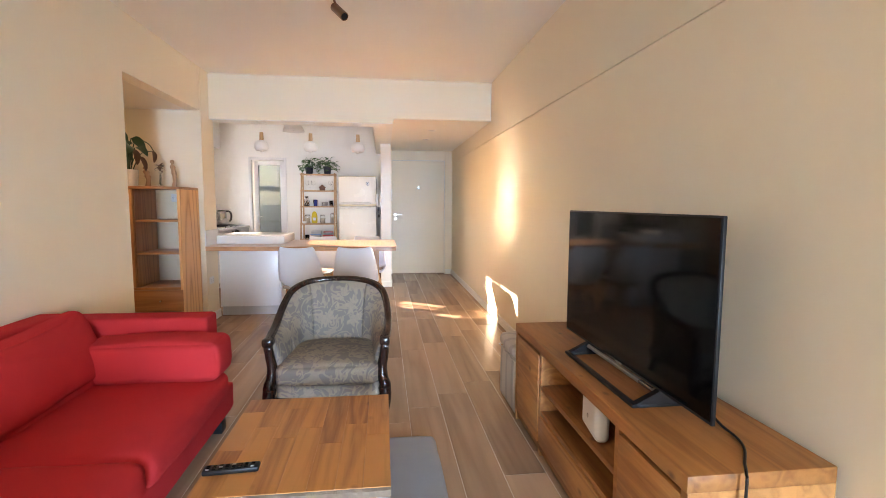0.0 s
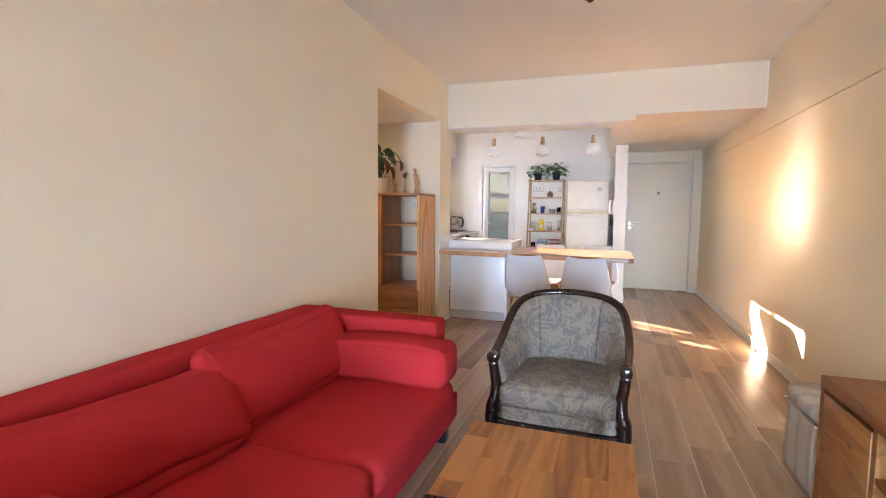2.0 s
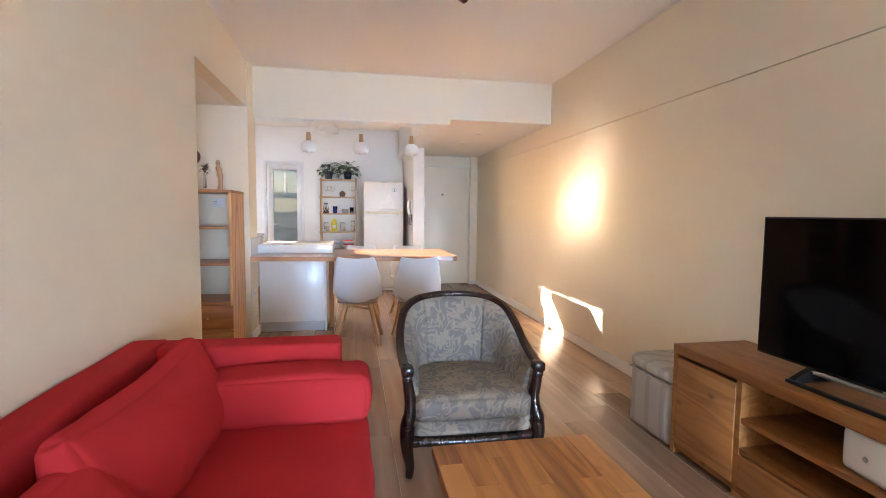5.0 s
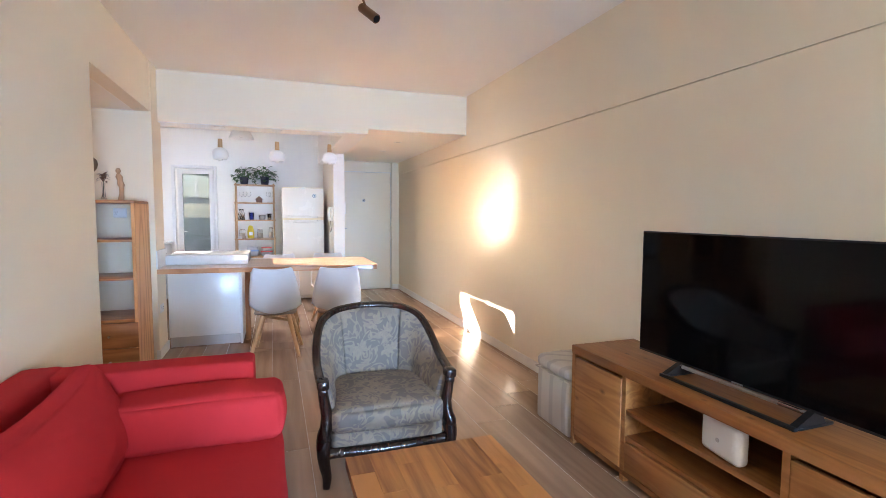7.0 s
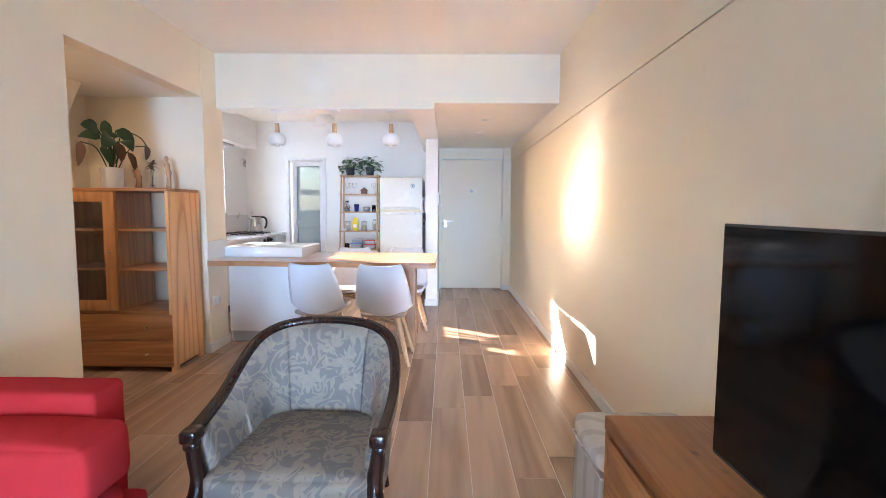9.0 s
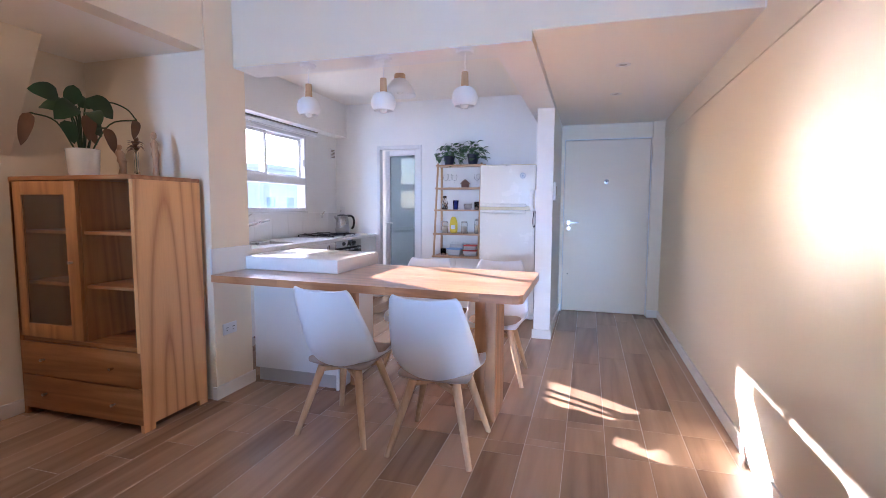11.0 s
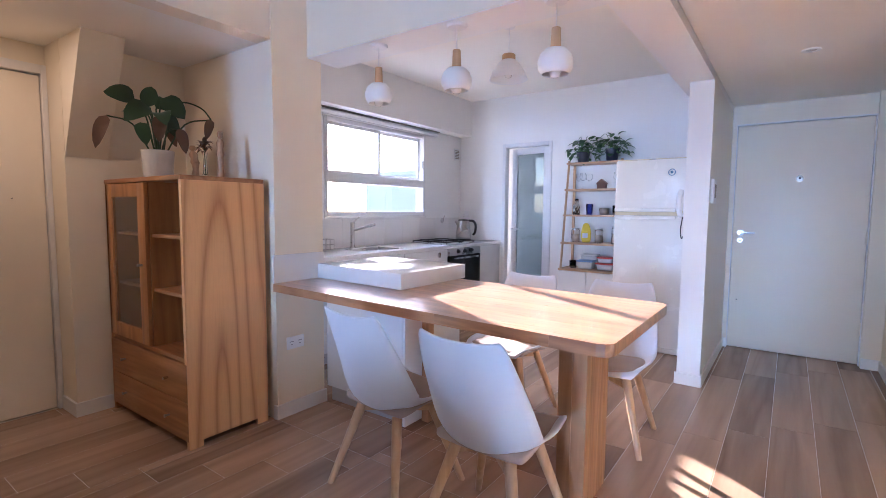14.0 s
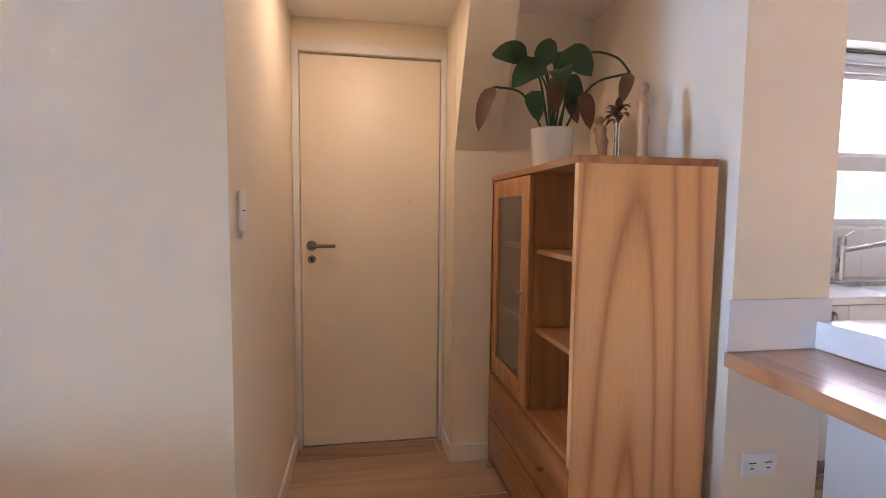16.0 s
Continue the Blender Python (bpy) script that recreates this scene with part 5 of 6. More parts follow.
part("bowl", boxes((-2.66, -2.32, 6.93, 7.45, CZ - 0.20, CZ - 0.195), (-2.662, -2.655, 6.93, 7.45, CZ - 0.195, CZ - 0.004), (-2.325, -2.318, 6.93, 7.45, CZ - 0.195, CZ - 0.004),
                   (-2.655, -2.325, 6.928, 6.936, CZ - 0.195, CZ - 0.004), (-2.655, -2.325, 7.444, 7.452, CZ - 0.195, CZ - 0.004)), M_STEEL, sk)
part("divider", boxes((-2.655, -2.325, 7.07, 7.085, CZ - 0.195, CZ - 0.02), bevel=0.002), M_STEEL, sk)
tp = thing("kitchen_tap", pose(-2.70, 7.13, CZ), "chrome single-lever kitchen tap with a rising spout", "tap")
part("body", join(rod((0, 0, 0), (0, 0, 0.01), 0.03, seg=24), rod((0, 0, 0.008), (0, 0, 0.25), 0.021, seg=24)), M_STEEL, tp)
part("spout", rod((0.0, 0.0, 0.17), (0.21, 0.10, 0.235), 0.014, 0.012, 16), M_STEEL, tp)
part("lever", rod((0.0, 0.0, 0.25), (0.05, 0.045, 0.30), 0.005, 0.004), M_STEEL, tp)
dr = thing("cutlery_rack", pose(-2.70, 6.80, CZ), "small wire cutlery holder beside the sink", "rack")
for z in (0.004, 0.05, 0.10):
    part("ring", join(*[tube([(sx0, sy0, z), (sx1, sy1, z)], 0.0025, 6) for sx0, sy0, sx1, sy1 in ((-0.05, -0.05, 0.05, -0.05), (0.05, -0.05, 0.05, 0.05), (0.05, 0.05, -0.05, 0.05), (-0.05, 0.05, -0.05, -0.05))]), M_STEEL, dr)
for x, y in ((-0.05, -0.05), (0, -0.05), (0.05, -0.05), (0.05, 0.0), (0.05, 0.05), (0, 0.05), (-0.05, 0.05), (-0.05, 0)):
    part("wire", rod((x, y, 0.002), (x, y, 0.102), 0.002, seg=6), M_STEEL, dr)


def cooker():
    o = thing("built_in_oven", pose(0, 0, 0), "built-in oven with steel control panel and dark door", "oven")
    y0, y1 = 8.025, 8.685
    part("carcass", boxes((XK + 0.005, CX - 0.022, y0, y1, 0.1, CZ - 0.032)), M_LACQUER, o)
    part("control_panel", boxes((CX - 0.021, CX, y0 + 0.003, y1 - 0.003, 0.765, CZ - 0.034), bevel=0.003), M_STEEL, o)
    part("door", boxes((CX - 0.021, CX, y0 + 0.003, y1 - 0.003, 0.28, 0.762), bevel=0.003), M_SCREEN, o, "dark glass oven door")
    part("handle", join(rod((CX + 0.035, y0 + 0.10, 0.735), (CX + 0.035, y1 - 0.10, 0.735), 0.009), rod((CX - 0.002, y0 + 0.12, 0.735), (CX + 0.035, y0 + 0.12, 0.735), 0.006), rod((CX - 0.002, y1 - 0.12, 0.735), (CX + 0.035, y1 - 0.12, 0.735), 0.006)), M_STEEL, o)
    for y in (8.21, 8.345, 8.48):
        part("knob", join(rod((CX, y, 0.808), (CX + 0.012, y, 0.808), 0.023, seg=20), rod((CX + 0.01, y, 0.808), (CX + 0.026, y, 0.808), 0.017, 0.015, 20)), M_BLACK, o, "black control knob")
    part("plinth", boxes((XK + 0.03, CX - 0.03, y0, y1, 0.0, 0.1)), M_STEEL, o)
    part("lower_panel", boxes((CX - 0.021, CX - 0.002, y0 + 0.003, y1 - 0.003, 0.11, 0.277), bevel=0.002), M_LACQUER, o)
    h = thing("gas_hob", pose(0, 0, CZ), "four-burner gas hob with black grates", "hob")
    part("plate", boxes((-2.73, -2.24, 8.06, 8.65, 0.0005, 0.012), bevel=0.004), M_STEEL, h)
    for x in (-2.61, -2.36):
        for y in (8.21, 8.50):
            part("burner", lathe([(0.0, 0.026), (0.03, 0.026), (0.034, 0.02), (0.045, 0.018), (0.05, 0.012)], 20, (x, y, 0)), M_BLACK, h)
            g = [boxes((x - 0.105, x + 0.105, y - 0.004, y + 0.004, 0.034, 0.042)), boxes((x - 0.004, x + 0.004, y - 0.125, y + 0.125, 0.034, 0.042)),
                 boxes((x - 0.11, x + 0.11, y - 0.13, y - 0.122, 0.026, 0.034)), boxes((x - 0.11, x + 0.11, y + 0.122, y + 0.13, 0.026, 0.034)),
                 boxes((x - 0.11, x - 0.102, y - 0.13, y + 0.13, 0.026, 0.034)), boxes((x + 0.102, x + 0.11, y - 0.13, y + 0.13, 0.026, 0.034))]
            g += [boxes((x + sx * 0.106 - 0.005, x + sx * 0.106 + 0.005, y + sy * 0.126 - 0.005, y + sy * 0.126 + 0.005, 0.011, 0.03)) for sx in (-1, 1) for sy in (-1, 1)]
            part("grate", join(*g), M_BLACK, h, smooth=False)


cooker()
kt = thing("electric_kettle", pose(-2.56, 8.88, CZ, 0, 0, 25) @ Matrix.Scale(1.22, 4), "steel electric kettle with black handle", "kettle")
part("base", lathe([(0.0, 0.0), (0.08, 0.0), (0.082, 0.012), (0.07, 0.022), (0.0, 0.022)], 28), M_BLACK, kt)
part("body", lathe([(0.0, 0.022), (0.076, 0.022), (0.078, 0.05), (0.066, 0.17), (0.058, 0.205), (0.0, 0.205)], 32), M_STEEL, kt, "", "all")
part("lid", lathe([(0.056, 0.205), (0.05, 0.215), (0.0, 0.222)], 24), M_BLACK, kt)
part("handle", tube(smooth_path([(0.055, 0.0, 0.205), (0.10, 0.0, 0.20), (0.125, 0.0, 0.16), (0.12, 0.0, 0.09), (0.10, 0.0, 0.06)], 5), 0.012, 10), M_BLACK, kt, "", "all")
part("spout", rod((-0.055, 0, 0.17), (-0.085, 0, 0.20), 0.02, 0.012), M_STEEL, kt)
# glazed tiles up to the sill
sb = structure("splashback", boxes((XK, XK + 0.004, 5.888, YK - 0.002, CZ + 0.001, 1.162)), M_SPLASH, "white glazed wall tiles above the worktop", "splashback")
gv = thing("gas_valve", pose(XK + 0.008, 8.74, 1.13), "chrome gas valve on the tiled wall", "valve")
part("rosette", rod((0, 0, 0), (0.012, 0, 0), 0.03, seg=24), M_STEEL, gv)
part("lever", rod((0.01, 0, 0.0), (0.03, 0.02, 0.06), 0.006), M_STEEL, gv)
vg = thing("wall_vent", pose(XK, 9.06, 1.975), "small grey ventilation grille high on the wall", "vent")
part("frame", boxes((0.0, 0.012, -0.055, 0.055, -0.07, 0.07), bevel=0.002), M_PVC, vg)
for i in range(6):
    part("slat", boxes((0.010, 0.016, -0.042, 0.042, -0.055 + i * 0.019, -0.045 + i * 0.019)), M_DARKSTEEL, vg, smooth=False)
plate("wall_socket", pose(XK + 0.10, YK, 1.19, 0, 0, 0), 0.075, 0.115, "white socket plate by the kettle", "socket", sock[:3])


# ---- fridge and shelf ----
def fridge():
    f = thing("fridge", pose(-0.25, 8.33, 0), "white two-door fridge freezer with rounded top", "fridge")
    part("body", boxes((-0.305, 0.305, 0.06, 0.70, 0.04, 1.70), bevel=0.01), M_FRIDGE, f)
    part("door", boxes((-0.305, 0.305, 0.0, 0.057, 0.06, 1.225), bevel=0.014), M_FRIDGE, f)
    bm = boxes((-0.305, 0.305, 0.0, 0.057, 1.265, 1.71), bevel=0.014)
    for v in bm.verts:
        if v.co.z > 1.6:
            v.co.z += 0.022 * (1 - (v.co.x / 0.305) ** 2)
    part("freezer_door", bm, M_FRIDGE, f)
    part("top_cover", boxes((-0.30, 0.30, 0.03, 0.70, 1.70, 1.72), bevel=0.006), M_CREAMP, f, "yellowed plastic top")
    part("gap_strip", boxes((-0.303, 0.303, 0.02, 0.056, 1.226, 1.264)), M_CREAMP, f, "yellowed plastic strip")
    for z in (1.285, 1.195):
        bm = boxes((-0.30, 0.21, -0.028, 0.002, z - 0.018, z + 0.018), bevel=0.010)
        for v in bm.verts:
            v.co.z += (1 if z > 1.25 else -1) * -0.012 * abs(v.co.x + 0.05) / 0.25
        part("handle", bm, M_FRIDGE, f)
    part("badge", join(rod((0.165, 0.0, 1.595), (0.165, -0.003, 1.595), 0.03, seg=28)), M_BLUE, f, "round blue ringed badge")
    part("badge_centre", rod((0.165, -0.002, 1.595), (0.165, -0.0045, 1.595), 0.023, seg=24), M_PLASTIC, f)
    part("badge_mark", rod((0.165, -0.004, 1.595), (0.165, -0.006, 1.595), 0.012, seg=20), M_BLUE, f)
    part("maker_plate", boxes((-0.02, 0.03, -0.003, 0.0, 1.706, 1.716)), M_STEEL, f)
    part("seal", boxes((0.303, 0.3065, 0.045, 0.07, 0.08, 1.68)), M_BLACK, f)
    for x in (-0.25, 0.25):
        part("foot", rod((x, 0.08, 0), (x, 0.08, 0.045), 0.02), M_BLACK, f)
    part("kick_plate", boxes((-0.30, 0.30, 0.03, 0.06, 0.012, 0.055), bevel=0.006), M_FRIDGE, f)
    return f


M_CREAMP = plain("yellowed_plastic", (0.72, 0.63, 0.42), 0.35, vary=0.06)
M_BLUE = plain("blue_badge", (0.05, 0.16, 0.28), 0.3, vary=0.05)
fridge()


def ladder_shelf():
    s = thing("ladder_shelf", pose(-0.955, YK - 0.01, 0), "beech ladder shelf on a white cupboard", "shelf")
    w = 0.285
    for sx in (-1, 1):
        part("upright", boxes((sx * w - 0.012, sx * w + 0.012, -0.03, -0.006, 0.64, 1.80)), M_BEECH, s)
        bm = bmesh.new()
        add_rod(bm, (sx * w, -0.36, 0.64), (sx * w * 0.985, -0.20, 1.80), 0.013, seg=4)
        part("front_rail", bm, M_BEECH, s, smooth=False)
    for z, d in ((1.774, 0.22), (1.488, 0.255), (1.213, 0.29), (0.916, 0.335), (0.636, 0.385)):
        part("board", boxes((-w - 0.02, w + 0.02, -d, -0.005, z - 0.012, z + 0.008), bevel=0.002), M_BEECHX, s)
    part("cupboard", boxes((-w - 0.015, w + 0.015, -0.36, -0.003, 0.0, 0.622)), M_LACQUER, s, "white cupboard base")
    for a, c in ((-w - 0.013, -0.002), (0.002, w + 0.013)):
        part("door", boxes((a, c, -0.379, -0.361, 0.02, 0.618), bevel=0.002), M_LACQUER, s)
    return s


M_BEECHX = wood("beech_boards", (0.60, 0.38, 0.22), (0.46, 0.27, 0.14), "x", 0.4, 10)
ladder_shelf()
SX, SY = -0.955, YK - 0.01


def hanging_plant(x, y, h, k, n):
    p = thing("potted_plant", pose(SX + x, SY + y, 1.783), "trailing variegated plant in a dark blue pot", "plant", "plants on the shelf")
    part("pot", lathe([(0.0, 0.0), (0.05, 0.0), (0.056, 0.01), (0.07, h), (0.075, h), (0.075, h + 0.012), (0.066, h + 0.012), (0.062, h - 0.01), (0.0, h - 0.01)], 24), M_NAVY, p)
    rnd = random.Random(k)
    for i in range(n):
        a = rnd.uniform(0, 2 * math.pi)
        r = rnd.uniform(0.04, 0.17)
        z = h + rnd.uniform(0.02, 0.15) - (r > 0.11) * rnd.uniform(0.0, 0.16)
        root = (r * math.cos(a), r * math.sin(a) * 0.55, z)
        L = rnd.uniform(0.06, 0.10)
        b = a + rnd.uniform(-0.9, 0.9)
        tip = (root[0] + L * math.cos(b), root[1] + L * math.sin(b) * 0.6, z + rnd.uniform(-0.055, 0.035))
        bm = bmesh.new()
        leaf_blade(bm, root, tip, rnd.uniform(0.02, 0.034), 0.012)
        part("leaf", bm, M_POTHOS, p, "", "all")
        if i % 3 == 0:
            part("stem", tube(smooth_path([(0.01 * math.cos(a), 0.01 * math.sin(a), h - 0.01), (root[0] * 0.5, root[1] * 0.5, max(z, h) + 0.03), root], 4), 0.0025, 5), M_POTHOS, p)
    return p


hanging_plant(-0.16, -0.11, 0.10, 5, 60)
hanging_plant(0.15, -0.11, 0.12, 8, 70)


def lathe_thing(name, x, y, z, prof, material, label, category, group=""):
    o = solid(name, lathe(prof, 20), material, label, category, group, "all")
    o.matrix_world = pose(SX + x, SY + y, z)
    return o


TUMBLER = [(0.0, 0.0), (0.028, 0.0), (0.034, 0.10), (0.032, 0.10), (0.026, 0.006), (0.0, 0.006)]
WINE = [(0.0, 0.0), (0.03, 0.0), (0.03, 0.003), (0.004, 0.01), (0.004, 0.08), (0.03, 0.11), (0.034, 0.14), (0.028, 0.17), (0.026, 0.17), (0.032, 0.14), (0.028, 0.112), (0.0, 0.09)]
Z1, Z2, Z3, Z4 = 1.496, 1.221, 0.924, 0.644
for x, y in ((-0.21, -0.08), (-0.15, -0.13), (-0.10, -0.07), (0.20, -0.09), (0.24, -0.14)):
    lathe_thing("wine_glass", x, y, Z1, WINE, M_THIN, "clear stemmed glass on the shelf", "glass", "shelf glasses")
for x, y in ((-0.23, -0.10), (-0.19, -0.17)):
    lathe_thing("glass_bottle", x, y, Z2, [(0.0, 0.0), (0.03, 0.0), (0.032, 0.1), (0.014, 0.13), (0.014, 0.17), (0.012, 0.17), (0.012, 0.13), (0.028, 0.1), (0.0, 0.005)], M_GLASS, "clear glass bottle on the shelf", "bottle")
M_BROWNWOOD = plain("brown_wood", (0.16, 0.06, 0.03), 0.5, vary=0.2)
hh = thing("wooden_house", pose(SX + 0.06, SY - 0.13, Z1), "small brown wooden house ornament", "ornament")
part("walls", boxes((-0.045, 0.045, -0.03, 0.03, 0.0, 0.055), bevel=0.002), M_BROWNWOOD, hh)
bm = bmesh.new()
vs3 = [[bm.verts.new((x, y, z)) for x, z in ((-0.062, 0.05), (0.0, 0.105), (0.062, 0.05))] for y in (-0.036, 0.036)]
bm.faces.new(vs3[0])
bm.faces.new(vs3[1][::-1])
for k in range(3):
    bm.faces.new((vs3[0][k], vs3[0][(k + 1) % 3], vs3[1][(k + 1) % 3], vs3[1][k]))
bmesh.ops.recalc_face_normals(bm, faces=bm.faces)
part("roof", bm, M_BROWNWOOD, hh)
M_BLUEGLASS = glass("blue_glass", (0.30, 0.36, 0.78), 0.05, 1.15)
lathe_thing("tumbler", -0.06, -0.15, Z2, [(0.0, 0.0), (0.03, 0.0), (0.038, 0.115), (0.035, 0.115), (0.027, 0.006), (0.0, 0.006)], M_BLUEGLASS, "dark blue glass tumbler on the shelf", "glass")
lathe_thing("steel_bowl", 0.10, -0.15, Z2, [(0.0, 0.0), (0.04, 0.0), (0.052, 0.03), (0.054, 0.075), (0.05, 0.075), (0.048, 0.03), (0.0, 0.006)], M_STEEL, "small steel bowl on the shelf", "bowl")
lathe_thing("glass_cup", 0.21, -0.13, Z2, TUMBLER, M_GLASS, "clear glass cup on the shelf", "glass")
M_YELLOW = plain("yellow_packet", (0.75, 0.56, 0.04), 0.4, vary=0.1, scale=20)
M_CREAMJAR = plain("pale_flour", (0.66, 0.60, 0.50), 0.8, vary=0.15, scale=40)
yp = thing("food_packet", pose(SX - 0.075, SY - 0.19, Z3, 0, 0, 8), "yellow food packet with a folded top", "packet")
bm = soft_block(-0.045, 0.045, -0.028, 0.028, 0.0, 0.20, 0.02, 0.006, 0.004, 8)
for v in bm.verts:
    f = max(0, v.co.z - 0.12) / 0.08
    v.co.y *= 1 - 0.85 * min(1, f)
    v.co.x *= 1 - 0.35 * min(1, f)
part("packet", bm, M_YELLOW, yp, "", "all")
part("label", boxes((-0.03, 0.025, -0.037, -0.035, 0.05, 0.10)), M_PLASTIC, yp, smooth=False)
for x, y, r, h in ((0.065, -0.19, 0.042, 0.15), (-0.20, -0.17, 0.045, 0.15), (0.23, -0.19, 0.032, 0.18)):
    j = thing("storage_jar", pose(SX + x, SY + y, Z3), "glass storage jar with a metal lid", "jar", "shelf jars")
    part("glass", lathe([(0.0, 0.0), (r, 0.0), (r, h * 0.85), (r * 0.85, h * 0.92), (r * 0.8, h * 0.92), (r - 0.003, h * 0.84), (r - 0.003, 0.004), (0.0, 0.004)], 22), M_GLASS, j, "", "all")
    part("contents", lathe([(0.0, 0.005), (r - 0.005, 0.005), (r - 0.005, h * 0.55), (0.0, h * 0.57)], 18), M_CREAMJAR, j, "", "all")
    part("lid", lathe([(0.0, h), (r * 0.9, h), (r * 0.92, h * 0.90), (r * 0.85, h * 0.90)], 22), M_STEEL, j)
solid("salt_box", boxes((SX - 0.26, SX - 0.20, SY - 0.31, SY - 0.26, Z3, Z3 + 0.035), bevel=0.003), M_PLASTIC, "small white box on the shelf edge", "box")
M_TUB = plain("clear_tub_plastic", (0.62, 0.64, 0.66), 0.25, vary=0.05)
M_SKYLID = plain("pale_blue_lid", (0.22, 0.42, 0.72), 0.35, vary=0.05)
M_REDLID = plain("red_lid", (0.55, 0.05, 0.04), 0.35, vary=0.08)


def tub(x, y, z, w, d, h, lid, label):
    t = thing("food_container", pose(SX + x, SY + y, z), label, "container", "food containers")
    bm = boxes((-w / 2, w / 2, -d / 2, d / 2, 0.0, h), bevel=0.012)
    for v in bm.verts:
        k = 0.85 + 0.15 * v.co.z / h
        v.co.x *= k
        v.co.y *= k
    part("tub", bm, M_TUB, t)
    part("lid", boxes((-w / 2 - 0.005, w / 2 + 0.005, -d / 2 - 0.005, d / 2 + 0.005, h, h + 0.016), bevel=0.005), lid, t)
    return t


tub(-0.05, -0.22, Z4, 0.17, 0.15, 0.075, M_SKYLID, "plastic food tub with pale blue lid")
tub(-0.06, -0.08, Z4, 0.17, 0.12, 0.13, M_PLASTIC, "tall plastic food tub with white lid")
tub(0.16, -0.22, Z4, 0.17, 0.15, 0.06, M_REDLID, "plastic food tub with red lid")
tub(0.16, -0.22, Z4 + 0.0765, 0.15, 0.13, 0.045, M_REDLID, "small red-lidded tub stacked on another")
mg = lathe_thing("glass_mug", -0.20, -0.22, Z4, [(0.0, 0.0), (0.035, 0.0), (0.038, 0.08), (0.035, 0.08), (0.032, 0.006), (0.0, 0.006)], M_GLASS, "clear glass mug on the lowest board", "mug")

# intercom on the wall end
ic = thing("entry_panel", pose(0.284, 7.80, 1.405), "white entry panel with a dark screen on the hall wall", "entry panel")
part("housing", boxes((0.0, 0.022, -0.075, 0.075, -0.085, 0.085), bevel=0.004), M_PLASTIC, ic)
part("screen", boxes((0.0215, 0.0235, -0.04, 0.04, -0.045, 0.05)), M_SCREEN, ic, smooth=False)
ph = thing("intercom_handset", pose(0.13, 7.80, 1.32), "white wall intercom handset with a dark cord", "intercom")
part("base", boxes((-0.022, 0.0, -0.04, 0.04, -0.10, 0.10), bevel=0.006), M_PLASTIC, ph)
part("receiver", tube(smooth_path([(-0.04, 0.0, 0.10), (-0.055, 0.0, 0.06), (-0.058, 0.0, 0.0), (-0.055, 0.0, -0.06), (-0.04, 0.0, -0.10)], 5), 0.02, 10), M_PLASTIC, ph, "", "all")
part("cord", tube(smooth_path([(-0.03, 0.0, -0.10), (-0.04, -0.01, -0.20), (-0.03, 0.0, -0.26), (-0.012, 0.01, -0.20), (-0.01, 0.0, -0.10)], 6), 0.004, 6), M_BLACK, ph)

# ---- outside the kitchen window ----
structure("ground", boxes((-400, 400, -400, 400, -12.2, -12.0)), M_CONCRETE, "grey city ground far below", "ground")


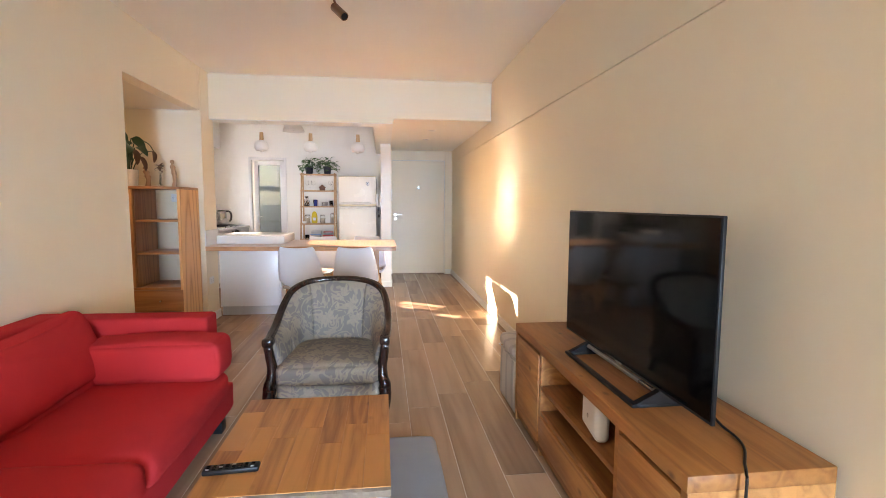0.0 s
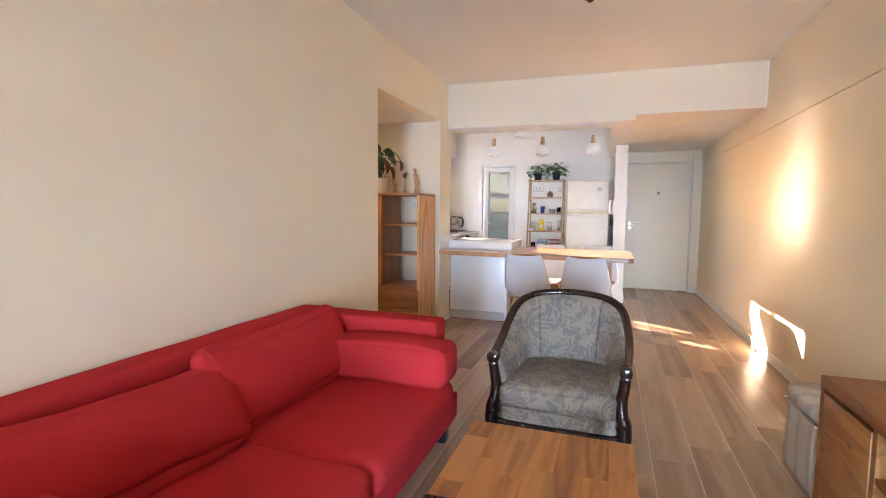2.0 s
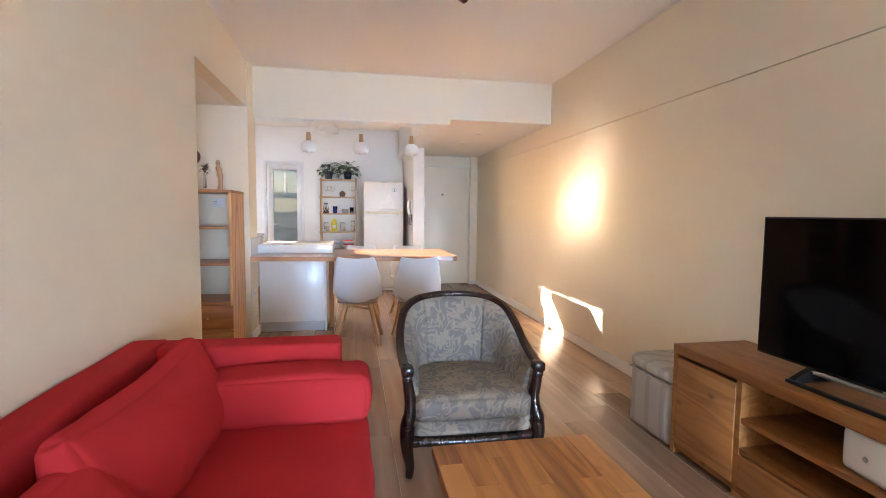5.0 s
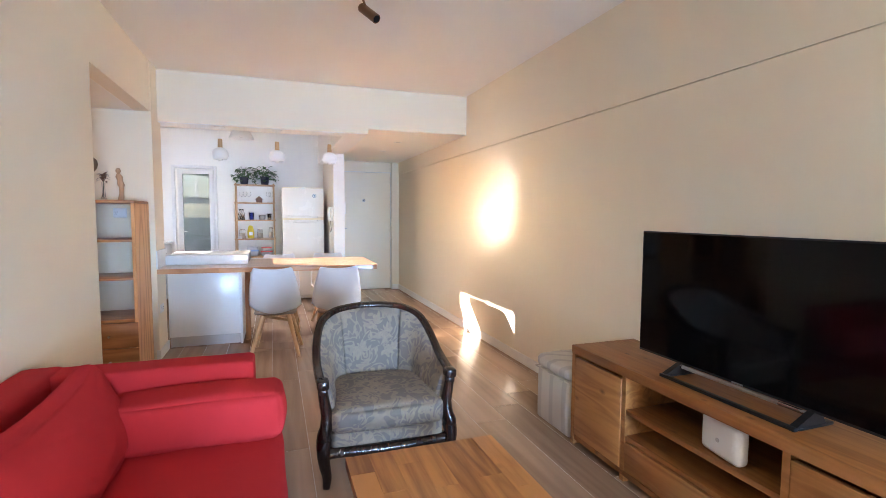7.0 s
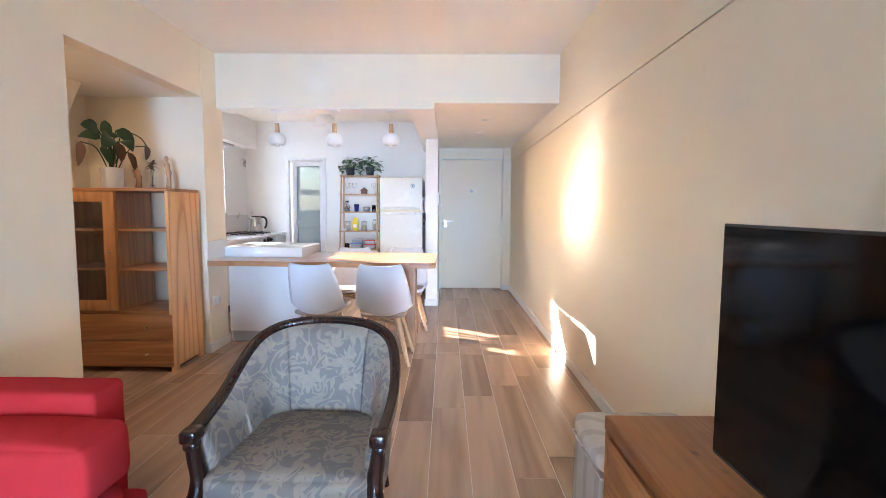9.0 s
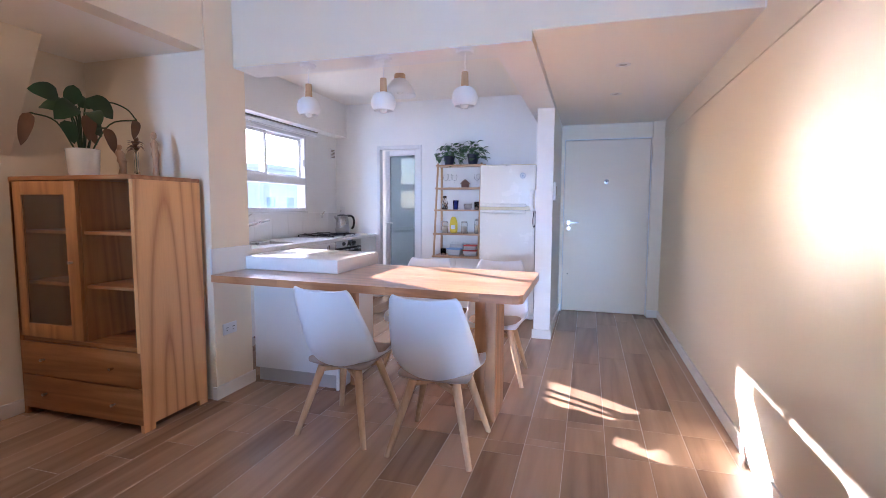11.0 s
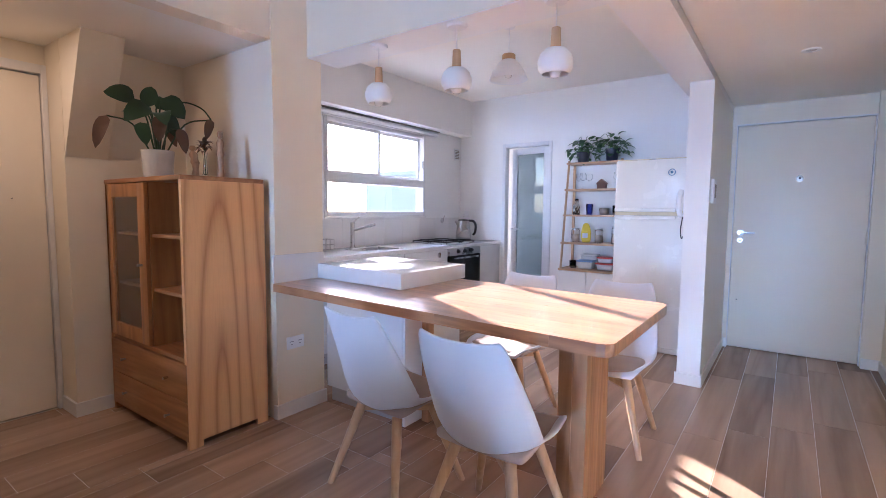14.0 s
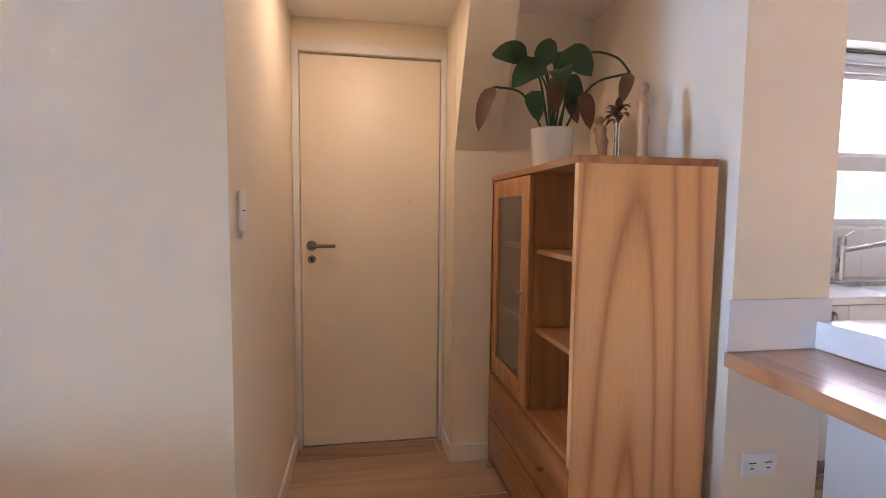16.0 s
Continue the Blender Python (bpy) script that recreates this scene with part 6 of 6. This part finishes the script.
def block(x, y, w, d, h, label):
    b = thing("apartment_building", pose(x, y, -12.0), label, "building")
    part("wall", boxes((-w / 2, w / 2, -d / 2, d / 2, 0.0, h)), M_CONCRETE, b, smooth=False)
    part("roof", boxes((-w / 2 - 0.3, w / 2 + 0.3, -d / 2 - 0.3, d / 2 + 0.3, h, h + 0.5)), M_CONCRETE, b, smooth=False)
    for fl in range(int(h // 3)):
        for k in range(int(d // 4)):
            yy = -d / 2 + 2 + k * 4
            part("window", boxes((w / 2 - 0.05, w / 2 + 0.02, yy - 0.8, yy + 0.8, fl * 3 + 1.0, fl * 3 + 2.3)), M_SKYGLASS, b, smooth=False)
    return b


M_SKYGLASS = plain("distant_window_glass", (0.16, 0.22, 0.28), 0.1, vary=0.1)
block(-41, 57, 10, 12, 17.7, "pale rendered apartment building outside the window")

# ---- glazed wall tiles, and the floor's planks ----
wall_tile = {}
for i in range(11):
    y0, y1 = 5.889 + i * 0.30, min(YK - 0.003, 5.889 + (i + 1) * 0.30 - 0.002)
    key = round(y1 - y0, 3)
    if key not in wall_tile:
        me = bpy.data.meshes.new("tile")
        bm = boxes((0.0, 0.003, 0.0, key, 0.0, 0.278), bevel=0.0005)
        bm.to_mesh(me)
        bm.free()
        me.materials.append(M_SPLASH)
        wall_tile[key] = me
    o = new("tile", wall_tile[key])
    o.parent = sb
    o.location = (XK + 0.004, y0, CZ + 0.003)

floor_ob = bpy.data.objects["floor"]
PW, PL, GAP = 0.205, 1.208, 0.003
plank_mesh = {}


def plank(x, y, w, l):
    key = (round(w, 3), round(l, 3))
    if key not in plank_mesh:
        me = bpy.data.meshes.new("plank")
        bm = boxes((GAP / 2, key[0] - GAP / 2, GAP / 2, key[1] - GAP / 2, -0.0055, 0.0), bevel=0.0012)
        bm.to_mesh(me)
        bm.free()
        me.materials.append(M_TILE)
        plank_mesh[key] = me
    o = new("plank", plank_mesh[key])
    o.parent = floor_ob
    o.location = (x, y, 0)


zones = [(-1.68, 1.40, YB, 5.53), (-2.90, -1.68, 4.06, 5.53), (-1.68, 1.40, 5.53, 5.885), (-2.80, 1.40, 5.885, 9.16), (-2.2, -1.5, 9.16, 9.28)]
for c in range(-18, 6):
    gx0 = 0.520 + c * PW
    gx1 = gx0 + PW
    start = 4.596 + c * 0.2014
    for r in range(-9, 8):
        gy0 = start + r * PL
        gy1 = gy0 + PL
        for x0, x1, y0, y1 in zones:
            a, b2, e, f = max(gx0, x0), min(gx1, x1), max(gy0, y0), min(gy1, y1)
            if b2 - a > 0.012 and f - e > 0.012:
                plank(a, e, b2 - a, f - e)
